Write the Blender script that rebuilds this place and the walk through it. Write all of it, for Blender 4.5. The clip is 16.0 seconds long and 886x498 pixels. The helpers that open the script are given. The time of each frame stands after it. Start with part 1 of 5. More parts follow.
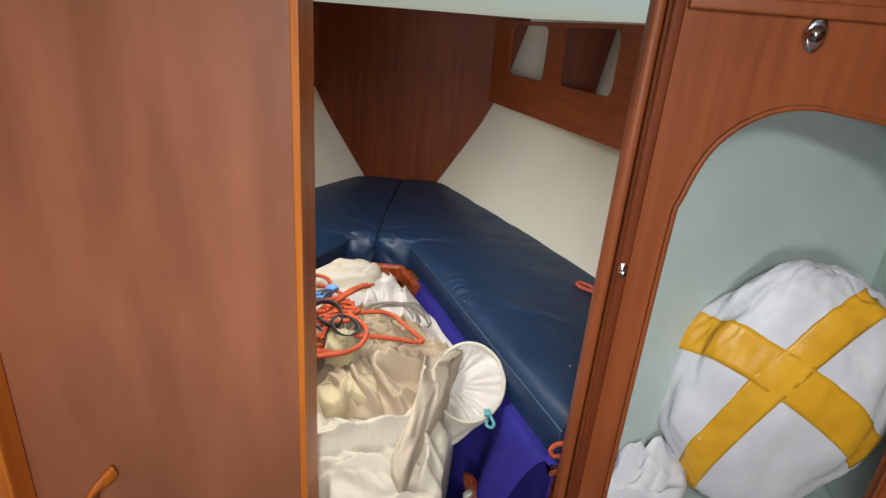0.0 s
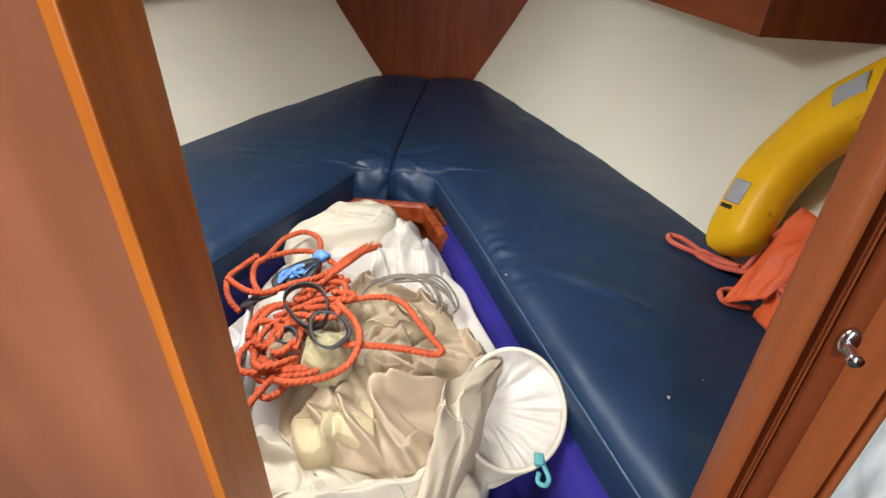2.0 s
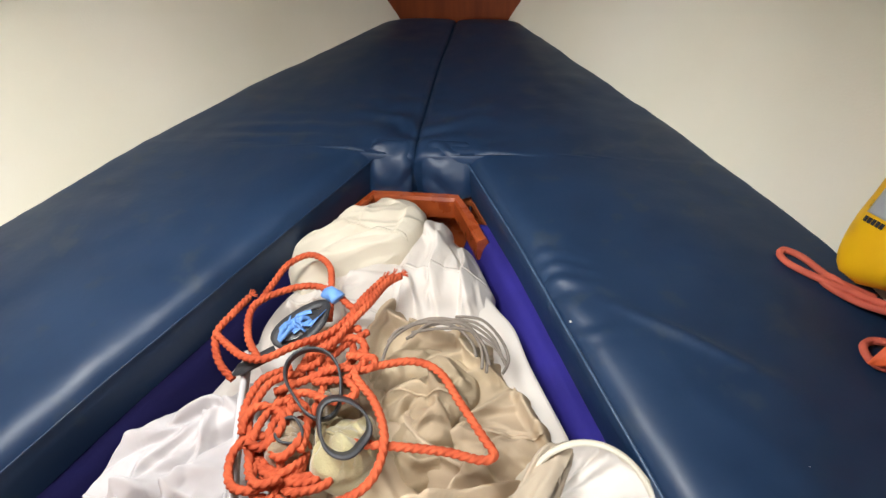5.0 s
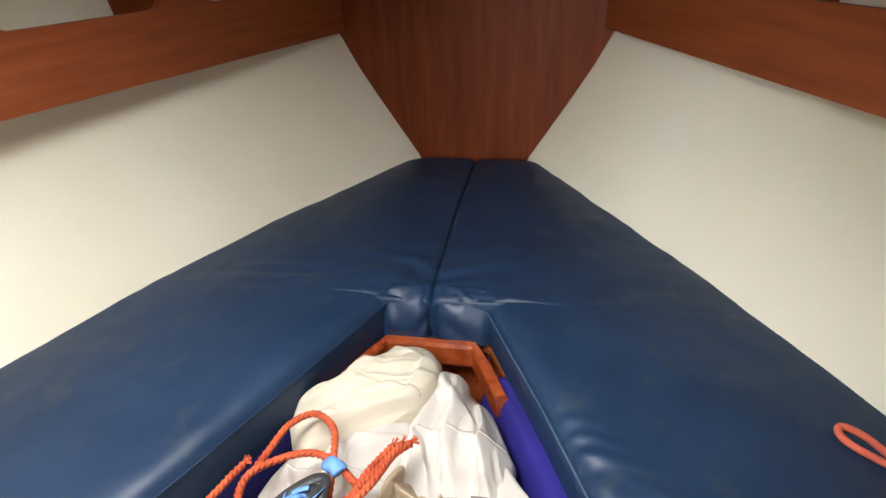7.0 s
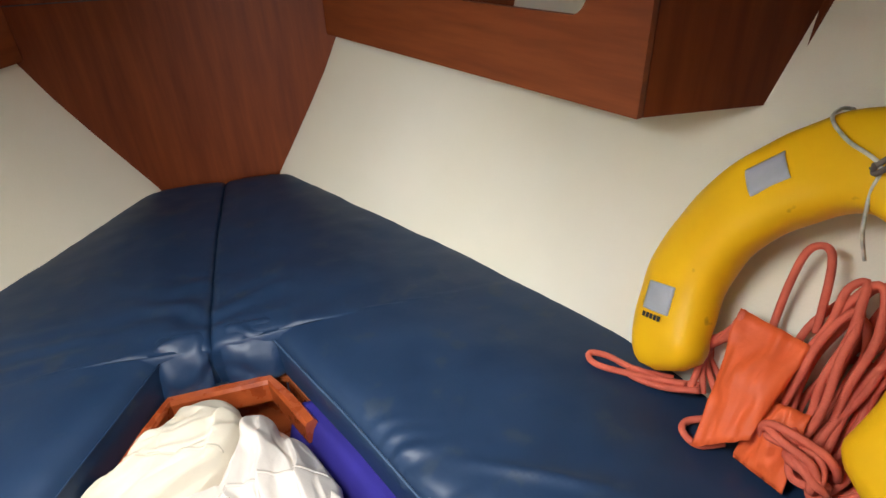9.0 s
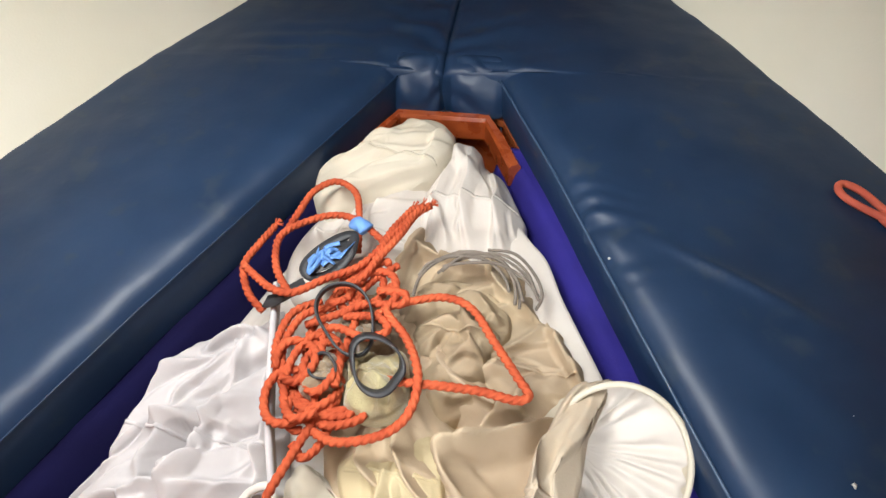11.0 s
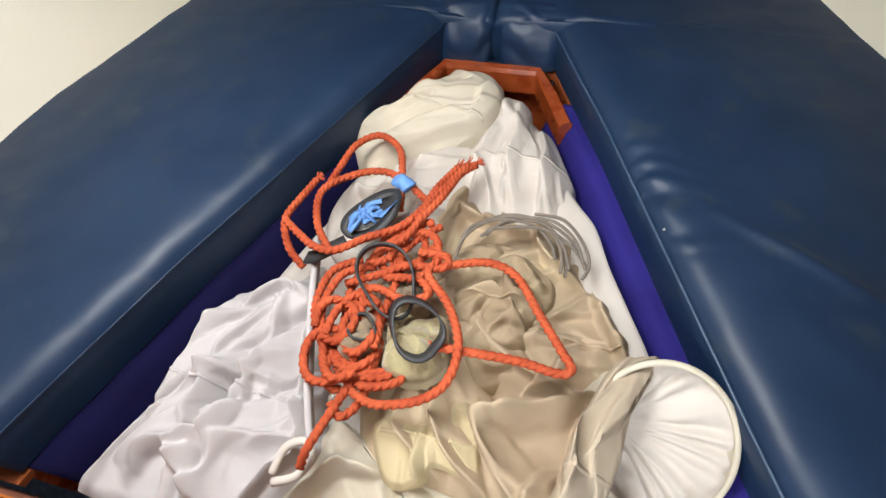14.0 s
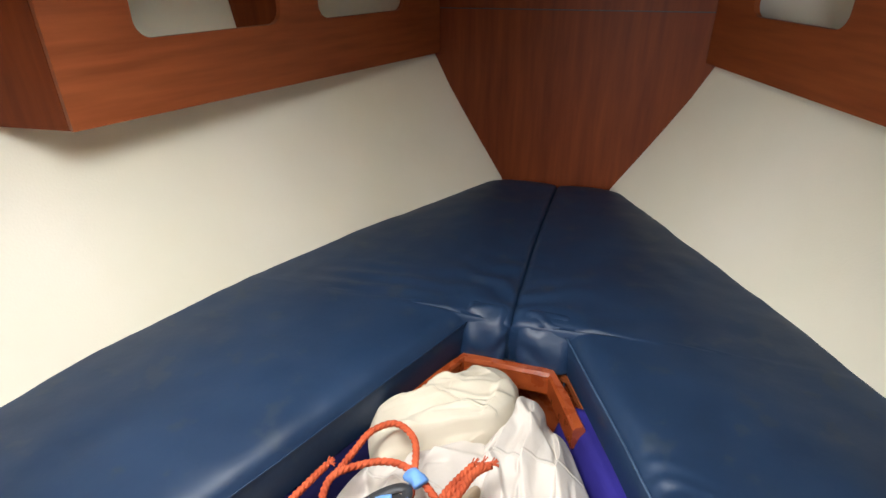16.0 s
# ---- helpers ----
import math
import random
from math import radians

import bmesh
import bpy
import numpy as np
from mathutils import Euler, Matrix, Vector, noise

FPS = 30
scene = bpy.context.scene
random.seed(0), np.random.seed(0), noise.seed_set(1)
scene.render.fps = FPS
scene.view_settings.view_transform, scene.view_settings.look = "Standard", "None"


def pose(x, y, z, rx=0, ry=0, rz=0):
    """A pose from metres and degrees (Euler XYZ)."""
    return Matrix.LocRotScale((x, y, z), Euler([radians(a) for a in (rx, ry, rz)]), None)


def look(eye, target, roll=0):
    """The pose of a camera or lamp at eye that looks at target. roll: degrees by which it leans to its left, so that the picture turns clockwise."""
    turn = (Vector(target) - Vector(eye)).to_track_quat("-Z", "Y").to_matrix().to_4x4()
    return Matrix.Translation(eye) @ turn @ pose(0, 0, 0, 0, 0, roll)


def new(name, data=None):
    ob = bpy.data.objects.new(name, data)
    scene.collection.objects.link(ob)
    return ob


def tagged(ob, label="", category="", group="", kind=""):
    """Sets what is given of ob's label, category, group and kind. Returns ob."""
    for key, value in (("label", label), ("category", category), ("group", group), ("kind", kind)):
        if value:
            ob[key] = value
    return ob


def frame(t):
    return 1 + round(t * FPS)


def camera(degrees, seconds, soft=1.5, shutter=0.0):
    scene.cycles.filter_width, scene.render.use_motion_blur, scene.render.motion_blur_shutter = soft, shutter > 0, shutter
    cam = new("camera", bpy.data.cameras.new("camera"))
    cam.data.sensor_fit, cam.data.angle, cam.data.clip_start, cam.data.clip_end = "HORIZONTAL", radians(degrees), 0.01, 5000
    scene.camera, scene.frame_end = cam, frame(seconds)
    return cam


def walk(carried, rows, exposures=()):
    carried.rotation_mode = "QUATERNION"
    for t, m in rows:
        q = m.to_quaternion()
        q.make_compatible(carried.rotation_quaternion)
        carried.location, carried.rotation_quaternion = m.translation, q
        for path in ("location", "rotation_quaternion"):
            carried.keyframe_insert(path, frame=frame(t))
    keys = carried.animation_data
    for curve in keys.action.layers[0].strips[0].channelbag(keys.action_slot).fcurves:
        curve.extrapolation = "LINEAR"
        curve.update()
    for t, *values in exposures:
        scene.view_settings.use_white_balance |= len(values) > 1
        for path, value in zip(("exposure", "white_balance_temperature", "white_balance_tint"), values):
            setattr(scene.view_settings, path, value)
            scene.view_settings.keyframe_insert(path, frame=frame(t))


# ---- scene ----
cam = camera(77.5, 16.0)
PATH = [
    (0, (0.276, -0.342, 1.523), (0.244, 1.517, 0.785), 4.7),
    (0.5, (0.285, -0.19, 1.501), (0.244, 1.614, 0.639), 1.1),
    (1, (0.292, -0.046, 1.49), (0.205, 1.703, 0.523), 0.8),
    (1.5, (0.305, 0.066, 1.491), (0.167, 1.806, 0.516), 0.2),
    (2, (0.291, 0.187, 1.455), (0.12, 1.844, 0.349), 1.2),
    (2.5, (0.278, 0.316, 1.446), (0.054, 1.931, 0.288), -1.1),
    (3, (0.253, 0.419, 1.451), (0.06, 1.975, 0.21), -1.9),
    (3.2, (0.252, 0.45, 1.462), (0.068, 2.015, 0.231), -3.2),
    (5.3, (0.227, 0.536, 1.455), (-0.042, 2.006, 0.125), -2.7),
    (5.5, (0.227, 0.554, 1.456), (-0.074, 2.039, 0.151), -3.2),
    (6, (0.222, 0.594, 1.475), (-0.127, 2.18, 0.306), -3.4),
    (6.5, (0.223, 0.617, 1.474), (-0.13, 2.332, 0.509), -3.5),
    (7, (0.22, 0.609, 1.481), (-0.118, 2.314, 0.492), -2.6),
    (7.5, (0.226, 0.612, 1.479), (0.128, 2.307, 0.421), -3.0),
    (8, (0.223, 0.623, 1.499), (0.533, 2.317, 0.481), -1.8),
    (8.2, (0.23, 0.625, 1.514), (0.757, 2.267, 0.501), -3.0),
    (10.3, (0.227, 0.586, 1.494), (0.18, 2.191, 0.302), -1.2),
    (10.5, (0.212, 0.579, 1.485), (0.059, 2.1, 0.196), -1.5),
    (11, (0.196, 0.568, 1.454), (-0.087, 1.801, -0.095), -4.5),
    (11.5, (0.191, 0.566, 1.43), (-0.125, 1.512, -0.303), -8.3),
    (12, (0.194, 0.572, 1.422), (-0.136, 1.378, -0.379), -12.0),
    (12.5, (0.194, 0.578, 1.42), (-0.134, 1.356, -0.394), -12.8),
    (13, (0.192, 0.582, 1.424), (-0.143, 1.378, -0.38), -12.7),
    (13.5, (0.185, 0.588, 1.426), (-0.156, 1.467, -0.338), -10.5),
    (14, (0.176, 0.597, 1.444), (-0.208, 1.661, -0.206), -7.6),
    (14.5, (0.167, 0.599, 1.461), (-0.281, 1.867, -0.019), -4.8),
    (15, (0.162, 0.594, 1.475), (-0.334, 1.98, 0.122), -3.0),
    (15.5, (0.164, 0.59, 1.486), (-0.387, 2.095, 0.29), -2.0),
    (16, (0.151, 0.584, 1.493), (-0.382, 2.274, 0.565), -0.4),
]
walk(cam, [(t, look(eye, target, roll)) for t, eye, target, roll in PATH],
     exposures=[(0, -0.55), (1, -0.5), (2.5, -0.24), (5.5, -0.28), (7, -0.12), (8, 0.05), (10.5, -0.2), (11.0, -0.35), (12, -0.45), (14.5, -0.5), (16, -0.22)])


# ---- light ----
world = bpy.data.worlds.new("sky")
scene.world = world
world.use_nodes = True
wn = world.node_tree.nodes
sky = wn.new("ShaderNodeTexSky")
sky.sky_type, sky.sun_disc, sky.sun_elevation, sky.sun_rotation = "NISHITA", False, radians(50), radians(200)
world.node_tree.links.new(sky.outputs[0], wn["Background"].inputs[0])
wn["Background"].inputs[1].default_value = 0.1


def area_lamp(name, m, sx, sy, watts, color):
    data = bpy.data.lights.new(name, "AREA")
    data.shape, data.size, data.size_y, data.energy, data.color = "RECTANGLE", sx, sy, watts, color
    ob = new(name, data)
    ob.matrix_world = m
    return ob


CEIL = 1.58
area_lamp("forehatch_daylight", pose(-0.20, 0.92, CEIL + 0.16), 0.46, 0.46, 25.0, (0.95, 0.975, 0.98))
# added overhead fill, unseen, placed to reach the jamb and bulkhead
area_lamp("saloon_overhead_fill", pose(0.32, -0.95, 1.96), 0.5, 0.5, 62.0, (0.95, 0.98, 1.0))
# added fill before the closed aft wall, unseen, lights the bulkhead face
area_lamp("saloon_aft_fill", look((0.1, -2.74, 1.35), (0.1, 0.0, 1.0)), 0.7, 0.9, 76.0, (0.93, 0.97, 1.0))


# ---- materials ----
def material(name, color, rough=0.5, dark=None, scale=8.0, stretch=(1, 1, 1), bump=0.1, bump_scale=60.0, metal=0.0,
             coat=0.0, mix=1.0, rough_var=0.08, sheen=0.0, island=0.0, coords="Object", bump_stretch=None, detail=6.0, speck=None, spec=0.5):
    m = bpy.data.materials.new(name)
    m.use_nodes = True
    n, l = m.node_tree.nodes, m.node_tree.links
    b = n["Principled BSDF"]
    b.inputs["Metallic"].default_value = metal
    b.inputs["Coat Weight"].default_value = coat
    b.inputs["Coat Roughness"].default_value = 0.12
    b.inputs["Sheen Weight"].default_value = sheen
    b.inputs["Specular IOR Level"].default_value = spec
    tc = n.new("ShaderNodeTexCoord")
    mp = n.new("ShaderNodeMapping")
    mp.inputs["Scale"].default_value = stretch
    l.new(tc.outputs[coords], mp.inputs["Vector"])
    big = n.new("ShaderNodeTexNoise")
    big.inputs["Scale"].default_value, big.inputs["Detail"].default_value = scale, detail
    l.new(mp.outputs[0], big.inputs["Vector"])
    ramp = n.new("ShaderNodeValToRGB")
    dark = dark or tuple(c * 0.8 for c in color)
    ramp.color_ramp.elements[0].color, ramp.color_ramp.elements[1].color = (*dark, 1), (*color, 1)
    ramp.color_ramp.elements[0].position, ramp.color_ramp.elements[1].position = 0.5 - 0.22 * mix, 0.5 + 0.18 * mix
    l.new(big.outputs["Fac"], ramp.inputs[0])
    out = ramp.outputs[0]
    if speck:
        sp = n.new("ShaderNodeTexNoise")
        sp.inputs["Scale"].default_value, sp.inputs["Detail"].default_value = speck[1], 3
        l.new(tc.outputs[coords], sp.inputs["Vector"])
        sr = n.new("ShaderNodeValToRGB")
        sr.color_ramp.elements[0].position, sr.color_ramp.elements[1].position = speck[2], speck[2] + 0.08
        l.new(sp.outputs["Fac"], sr.inputs[0])
        mx = n.new("ShaderNodeMix")
        mx.data_type = "RGBA"
        mx.inputs["B"].default_value = (*speck[0], 1)
        l.new(sr.outputs[0], mx.inputs["Factor"])
        l.new(out, mx.inputs["A"])
        out = mx.outputs["Result"]
    l.new(out, b.inputs["Base Color"])
    fine = n.new("ShaderNodeTexNoise")
    fine.inputs["Scale"].default_value, fine.inputs["Detail"].default_value = bump_scale, 5
    if bump_stretch:
        mb = n.new("ShaderNodeMapping")
        mb.inputs["Scale"].default_value = bump_stretch
        l.new(tc.outputs[coords], mb.inputs["Vector"])
        l.new(mb.outputs[0], fine.inputs["Vector"])
    else:
        l.new(mp.outputs[0], fine.inputs["Vector"])
    bp = n.new("ShaderNodeBump")
    bp.inputs["Strength"].default_value, bp.inputs["Distance"].default_value = bump, 0.004
    l.new(fine.outputs["Fac"], bp.inputs["Height"])
    l.new(bp.outputs[0], b.inputs["Normal"])
    rr = n.new("ShaderNodeMapRange")
    rr.inputs["To Min"].default_value, rr.inputs["To Max"].default_value = rough - rough_var, rough + rough_var
    l.new(big.outputs["Fac"], rr.inputs["Value"])
    l.new(rr.outputs[0], b.inputs["Roughness"])
    return m


M_WOOD = material("varnished_mahogany", (0.165, 0.038, 0.010), 0.50, (0.100, 0.020, 0.006), 5.0, (7, 7, 0.6), 0.04, 40, spec=0.15)
M_PANEL = material("warm_mahogany", (0.27, 0.072, 0.020), 0.45, (0.20, 0.047, 0.012), 6.0, (9, 9, 0.6), 0.04, 40, coat=0.04, spec=0.3)
# the pale pink is saloon glare on the varnish, mixed into the base colour
M_DOOR_SHEEN = material("mahogany_with_sheen", (0.36, 0.128, 0.063), 0.40, (0.22, 0.075, 0.035), 3.2, (3.4, 3.4, 0.7), 0.03, 60, coat=0.12, mix=1.2)
M_WOOD_X = material("varnished_mahogany_across", (0.27, 0.072, 0.021), 0.46, (0.19, 0.044, 0.012), 6.0, (1.6, 0.6, 9), 0.04, 40, spec=0.3)
# varnished edge wood brightened to orange, as if direct light fell on it
M_EDGE_LIT = material("lit_varnished_edge", (0.58, 0.170, 0.022), 0.38, (0.42, 0.105, 0.012), 6.0, (8, 8, 0.5), 0.04, 40, spec=0.3, coat=0.04)
M_FIDDLE = material("varnished_fiddle", (0.36, 0.075, 0.018), 0.28, (0.22, 0.035, 0.009), 9.0, (3, 3, 3), 0.05, 40, coat=0.5)
M_LINER = material("cream_hull_liner", (0.79, 0.770, 0.67), 0.55, (0.72, 0.70, 0.56), 2.2, (1, 1, 1), 0.10, 220, mix=1.4)
M_CEIL = material("cream_deckhead", (0.78, 0.72, 0.60), 0.6, (0.70, 0.64, 0.52), 3.0, bump=0.06, bump_scale=150)
M_NICHE = material("pale_green_liner", (0.45, 0.52, 0.48), 0.55, (0.36, 0.43, 0.39), 4.0, bump=0.12, bump_scale=120)
M_VINYL = material("blue_vinyl", (0.012, 0.034, 0.082), 0.46, (0.008, 0.022, 0.054), 5.0, spec=0.38, bump=0.36, bump_scale=16, mix=1.5, rough_var=0.16, speck=((0.020, 0.036, 0.066), 16.0, 0.60))
M_PURPLE = material("purple_blue_cloth", (0.026, 0.020, 0.200), 0.85, (0.018, 0.014, 0.140), 9.0, bump=0.12, bump_scale=300, spec=0.2)
# navy taken nearly to black: the port edge's shade is in the colour
M_NAVY_SHADE = material("shaded_navy_cloth", (0.005, 0.0045, 0.034), 0.9, (0.004, 0.003, 0.024), 9.0, bump=0.12, bump_scale=300, spec=0.12)
M_SAIL = material("white_sailcloth", (0.62, 0.575, 0.525), 0.8, (0.51, 0.465, 0.42), 6.0, bump=0.08, bump_scale=180, mix=1.5, spec=0.2)
M_CREAM = material("cream_sailcloth", (0.60, 0.555, 0.455), 0.8, (0.50, 0.44, 0.345), 6.0, bump=0.08, bump_scale=180, mix=1.4, spec=0.2)
M_CANVAS = material("cream_canvas", (0.53, 0.455, 0.345), 0.85, (0.43, 0.35, 0.265), 8.0, bump=0.12, bump_scale=300, mix=1.4, spec=0.2)
M_BEIGE = material("beige_sailcloth", (0.49, 0.395, 0.265), 0.85, (0.36, 0.27, 0.195), 6.0, bump=0.10, bump_scale=180, mix=1.5, spec=0.2)
M_TAUPE = material("brownish_canvas", (0.42, 0.33, 0.21), 0.8, (0.27, 0.20, 0.13), 12.0, bump=0.2, bump_scale=300, mix=1.5)
M_STRAW = material("straw_sailcloth", (0.51, 0.435, 0.275), 0.85, (0.42, 0.34, 0.20), 9.0, bump=0.08, bump_scale=180, mix=1.4, spec=0.2)
M_BAG = material("white_bag_cloth", (0.54, 0.515, 0.515), 0.8, (0.43, 0.405, 0.405), 10.0, bump=0.2, bump_scale=40, spec=0.25)
M_SACK = material("white_sack_plastic", (0.62, 0.63, 0.65), 0.5, (0.52, 0.53, 0.55), 10.0, bump=0.3, bump_scale=26)
M_ROPE = material("orange_rope", (0.52, 0.105, 0.042), 0.85, (0.34, 0.055, 0.022), 30.0, bump=0.3, bump_scale=400, spec=0.2)
M_SALMON = material("faded_orange_line", (0.70, 0.15, 0.09), 0.75, (0.52, 0.09, 0.055), 30.0, bump=0.3, bump_scale=400)
M_ORANGE = material("orange_nylon", (0.80, 0.13, 0.03), 0.6, (0.66, 0.10, 0.025), 14.0, bump=0.15, bump_scale=120)
M_YELLOW = material("yellow_vinyl", (0.90, 0.53, 0.008), 0.45, (0.82, 0.45, 0.007), 8.0, bump=0.2, bump_scale=22, spec=0.3, speck=((0.30, 0.14, 0.02), 18.0, 0.66))
M_TAPE_Y = material("yellow_tape", (0.68, 0.36, 0.02), 0.42, (0.56, 0.28, 0.012), 16.0, bump=0.2, bump_scale=40)
M_REFLECT = material("grey_reflective_tape", (0.42, 0.44, 0.48), 0.40, (0.36, 0.38, 0.42), 40.0, bump=0.08, bump_scale=300)
M_BLACK = material("black_rubber", (0.035, 0.036, 0.04), 0.55, (0.02, 0.02, 0.022), 30.0, bump=0.2, bump_scale=250)
M_BLUE_T = material("blue_tape", (0.13, 0.30, 0.66), 0.6, (0.09, 0.22, 0.52), 40.0, bump=0.2, bump_scale=200)
M_GLOVE = material("worn_glove", (0.42, 0.37, 0.20), 0.9, (0.27, 0.22, 0.12), 24.0, bump=0.5, bump_scale=400, sheen=0.4)
M_GLOVE2 = material("tan_glove", (0.29, 0.22, 0.14), 0.9, (0.19, 0.14, 0.085), 24.0, bump=0.5, bump_scale=400, sheen=0.4)
M_CORD = material("grey_cord", (0.20, 0.165, 0.135), 0.8, (0.13, 0.11, 0.09), 40.0, bump=0.3, bump_scale=400)
M_WHITE_CORD = material("white_cord", (0.70, 0.68, 0.58), 0.8, (0.30, 0.32, 0.28), 60.0, bump=0.3, bump_scale=400)
M_TEAL = material("teal_plastic", (0.10, 0.36, 0.36), 0.5, (0.06, 0.24, 0.25), 40.0, bump=0.2, bump_scale=200)
M_CHROME = material("chrome", (0.75, 0.76, 0.78), 0.18, (0.6, 0.6, 0.62), 20.0, metal=1.0, bump=0.02)
M_CARPET = material("grey_carpet", (0.22, 0.24, 0.25), 0.95, (0.12, 0.13, 0.14), 60.0, bump=0.8, bump_scale=500)
M_INK = material("dark_print", (0.03, 0.03, 0.035), 0.6)
M_PIPING = material("vinyl_piping", (0.06, 0.10, 0.17), 0.35, (0.03, 0.06, 0.11), 20.0, bump=0.05)


# ---- mesh helpers ----
def link_mesh(name, bm, mat, parent=None, smooth=True, label=""):
    me = bpy.data.meshes.new(name)
    bm.normal_update()
    bm.to_mesh(me)
    bm.free()
    if smooth:
        me.shade_smooth()
    me.materials.append(mat)
    ob = new(name, me)
    if parent:
        ob.parent = parent
    if label:
        ob["label"] = label
    return ob


def part(name, bm, mat, parent, label="", smooth=True):
    return link_mesh(name, bm, mat, parent, smooth, label)


def empty(name, at=(0, 0, 0)):
    ob = new(name)
    ob.empty_display_size = 0.05
    return ob


def grid_bm(rows, closed_u=False, closed_v=False):
    """A skin over rows of points."""
    bm = bmesh.new()
    vs = [[bm.verts.new(p) for p in r] for r in rows]
    nu, nv = len(vs), len(vs[0])
    for a in range(nu if closed_u else nu - 1):
        for b in range(nv if closed_v else nv - 1):
            try:
                bm.faces.new((vs[a][b], vs[(a + 1) % nu][b], vs[(a + 1) % nu][(b + 1) % nv], vs[a][(b + 1) % nv]))
            except ValueError:
                pass
    return bm


def box_bm(x0, y0, z0, x1, y1, z1, bevel=0.004, seg=2):
    bm = bmesh.new()
    bmesh.ops.create_cube(bm, size=1, matrix=Matrix.Translation(((x0 + x1) / 2, (y0 + y1) / 2, (z0 + z1) / 2)) @ Matrix.Diagonal((x1 - x0, y1 - y0, z1 - z0, 1)))
    if bevel:
        bmesh.ops.bevel(bm, geom=bm.edges[:], offset=bevel, segments=seg, affect="EDGES", profile=0.6)
    return bm


def smooth_line(pts, per=8, closed=False):
    """Catmull-Rom through the points."""
    p = [np.array(q, float) for q in pts]
    n = len(p)
    out = []
    for i in range(n if closed else n - 1):
        a, b, c, d = (p[(i + k) % n] if closed else p[min(max(i + k, 0), n - 1)] for k in (-1, 0, 1, 2))
        for s in range(per):
            t = s / per
            out.append(0.5 * (2 * b + (c - a) * t + (2 * a - 5 * b + 4 * c - d) * t * t + (3 * b - a - 3 * c + d) * t ** 3))
    if not closed:
        out.append(p[-1])
    return out


def even(line, step, closed=False):
    """The line resampled at even steps."""
    p = np.array(line)
    if closed:
        p = np.vstack([p, p[:1]])
    d = np.r_[0, np.cumsum(np.linalg.norm(np.diff(p, axis=0), axis=1))]
    n = max(4, int(d[-1] / step))
    s = np.linspace(0, d[-1], n + 1)[: n if closed else n + 1]
    return np.stack([np.interp(s, d, p[:, k]) for k in range(p.shape[1])], 1)


def sweep_bm(line, section, up=None, closed=False, cap=True, twist=0.0):
    """Sweeps section (n, s -> list of (a, b)) along the points of line; a runs across, b along up."""
    p = np.asarray(line, float)
    n = len(p)
    rows = []
    prev = None
    run = 0.0
    for i in range(n):
        t = (p[(i + 1) % n] - p[i - 1]) if closed else (p[min(i + 1, n - 1)] - p[max(i - 1, 0)])
        t = t / (np.linalg.norm(t) + 1e-9)
        if up is not None:
            v = np.array(up, float)
        elif prev is None:
            v = np.array((0, 0, 1.0)) if abs(t[2]) < 0.9 else np.array((1.0, 0, 0))
        else:
            v = prev
        v = v - t * (v @ t)
        v /= np.linalg.norm(v) + 1e-9
        prev = v
        u = np.cross(t, v)
        if i:
            run += np.linalg.norm(p[i] - p[i - 1])
        c, s = math.cos(twist * run), math.sin(twist * run)
        rows.append([p[i] + u * (a * c - b * s) + v * (a * s + b * c) for a, b in section(i / max(1, n - 1))])
    bm = grid_bm(rows, closed, True)
    if cap and not closed:
        bm.verts.ensure_lookup_table()
        m = len(rows[0])
        bm.faces.new(bm.verts[:m])
        bm.faces.new(bm.verts[-m:])
    bmesh.ops.recalc_face_normals(bm, faces=bm.faces)
    return bm


def round_section(r, n=10):
    ring = [(r * math.cos(2 * math.pi * k / n), r * math.sin(2 * math.pi * k / n)) for k in range(n)]
    return lambda s: ring


def laid_section(r, n=12):
    """Three-strand rope."""
    ring = []
    for k in range(n):
        a = 2 * math.pi * k / n
        q = r * (0.72 + 0.32 * abs(math.cos(1.5 * a)))
        ring.append((q * math.cos(a), q * math.sin(a)))
    return lambda s: ring


def rope_bm(pts, r=0.0065, closed=False, laid=True):
    line = even(smooth_line(pts, 10, closed), r * (0.36 if laid else 0.8), closed)
    return sweep_bm(line, laid_section(r) if laid else round_section(r, 8), closed=closed, twist=2 * math.pi / (r * 5.0) if laid else 0)


def rounded_rect(x0, z0, x1, z1, r, n=6):
    out = []
    for cx, cz, a0 in ((x1 - r, z1 - r, 0), (x0 + r, z1 - r, 90), (x0 + r, z0 + r, 180), (x1 - r, z0 + r, 270)):
        out += [(cx + r * math.cos(radians(a0 + 90 * k / n)), cz + r * math.sin(radians(a0 + 90 * k / n))) for k in range(n + 1)]
    return out


def plate_bm(outer, holes, thick, m):
    """A flat plate with holes in the plane x, z, thick towards +y, then moved by m."""
    bm = bmesh.new()
    edges = []
    for loop in (outer, *holes):
        vs = [bm.verts.new((x, 0, z)) for x, z in loop]
        edges += [bm.edges.new((vs[k], vs[(k + 1) % len(vs)])) for k in range(len(vs))]
    bmesh.ops.triangle_fill(bm, use_beauty=True, use_dissolve=False, edges=edges)
    bmesh.ops.recalc_face_normals(bm, faces=bm.faces)
    back = bmesh.ops.extrude_face_region(bm, geom=bm.faces[:])
    bmesh.ops.translate(bm, vec=(0, thick, 0), verts=[v for v in back["geom"] if isinstance(v, bmesh.types.BMVert)])
    bmesh.ops.recalc_face_normals(bm, faces=bm.faces)
    bmesh.ops.transform(bm, matrix=m, verts=bm.verts)
    return bm


def fbm(x, y, z=0.0):
    return noise.noise(Vector((x, y, z)))


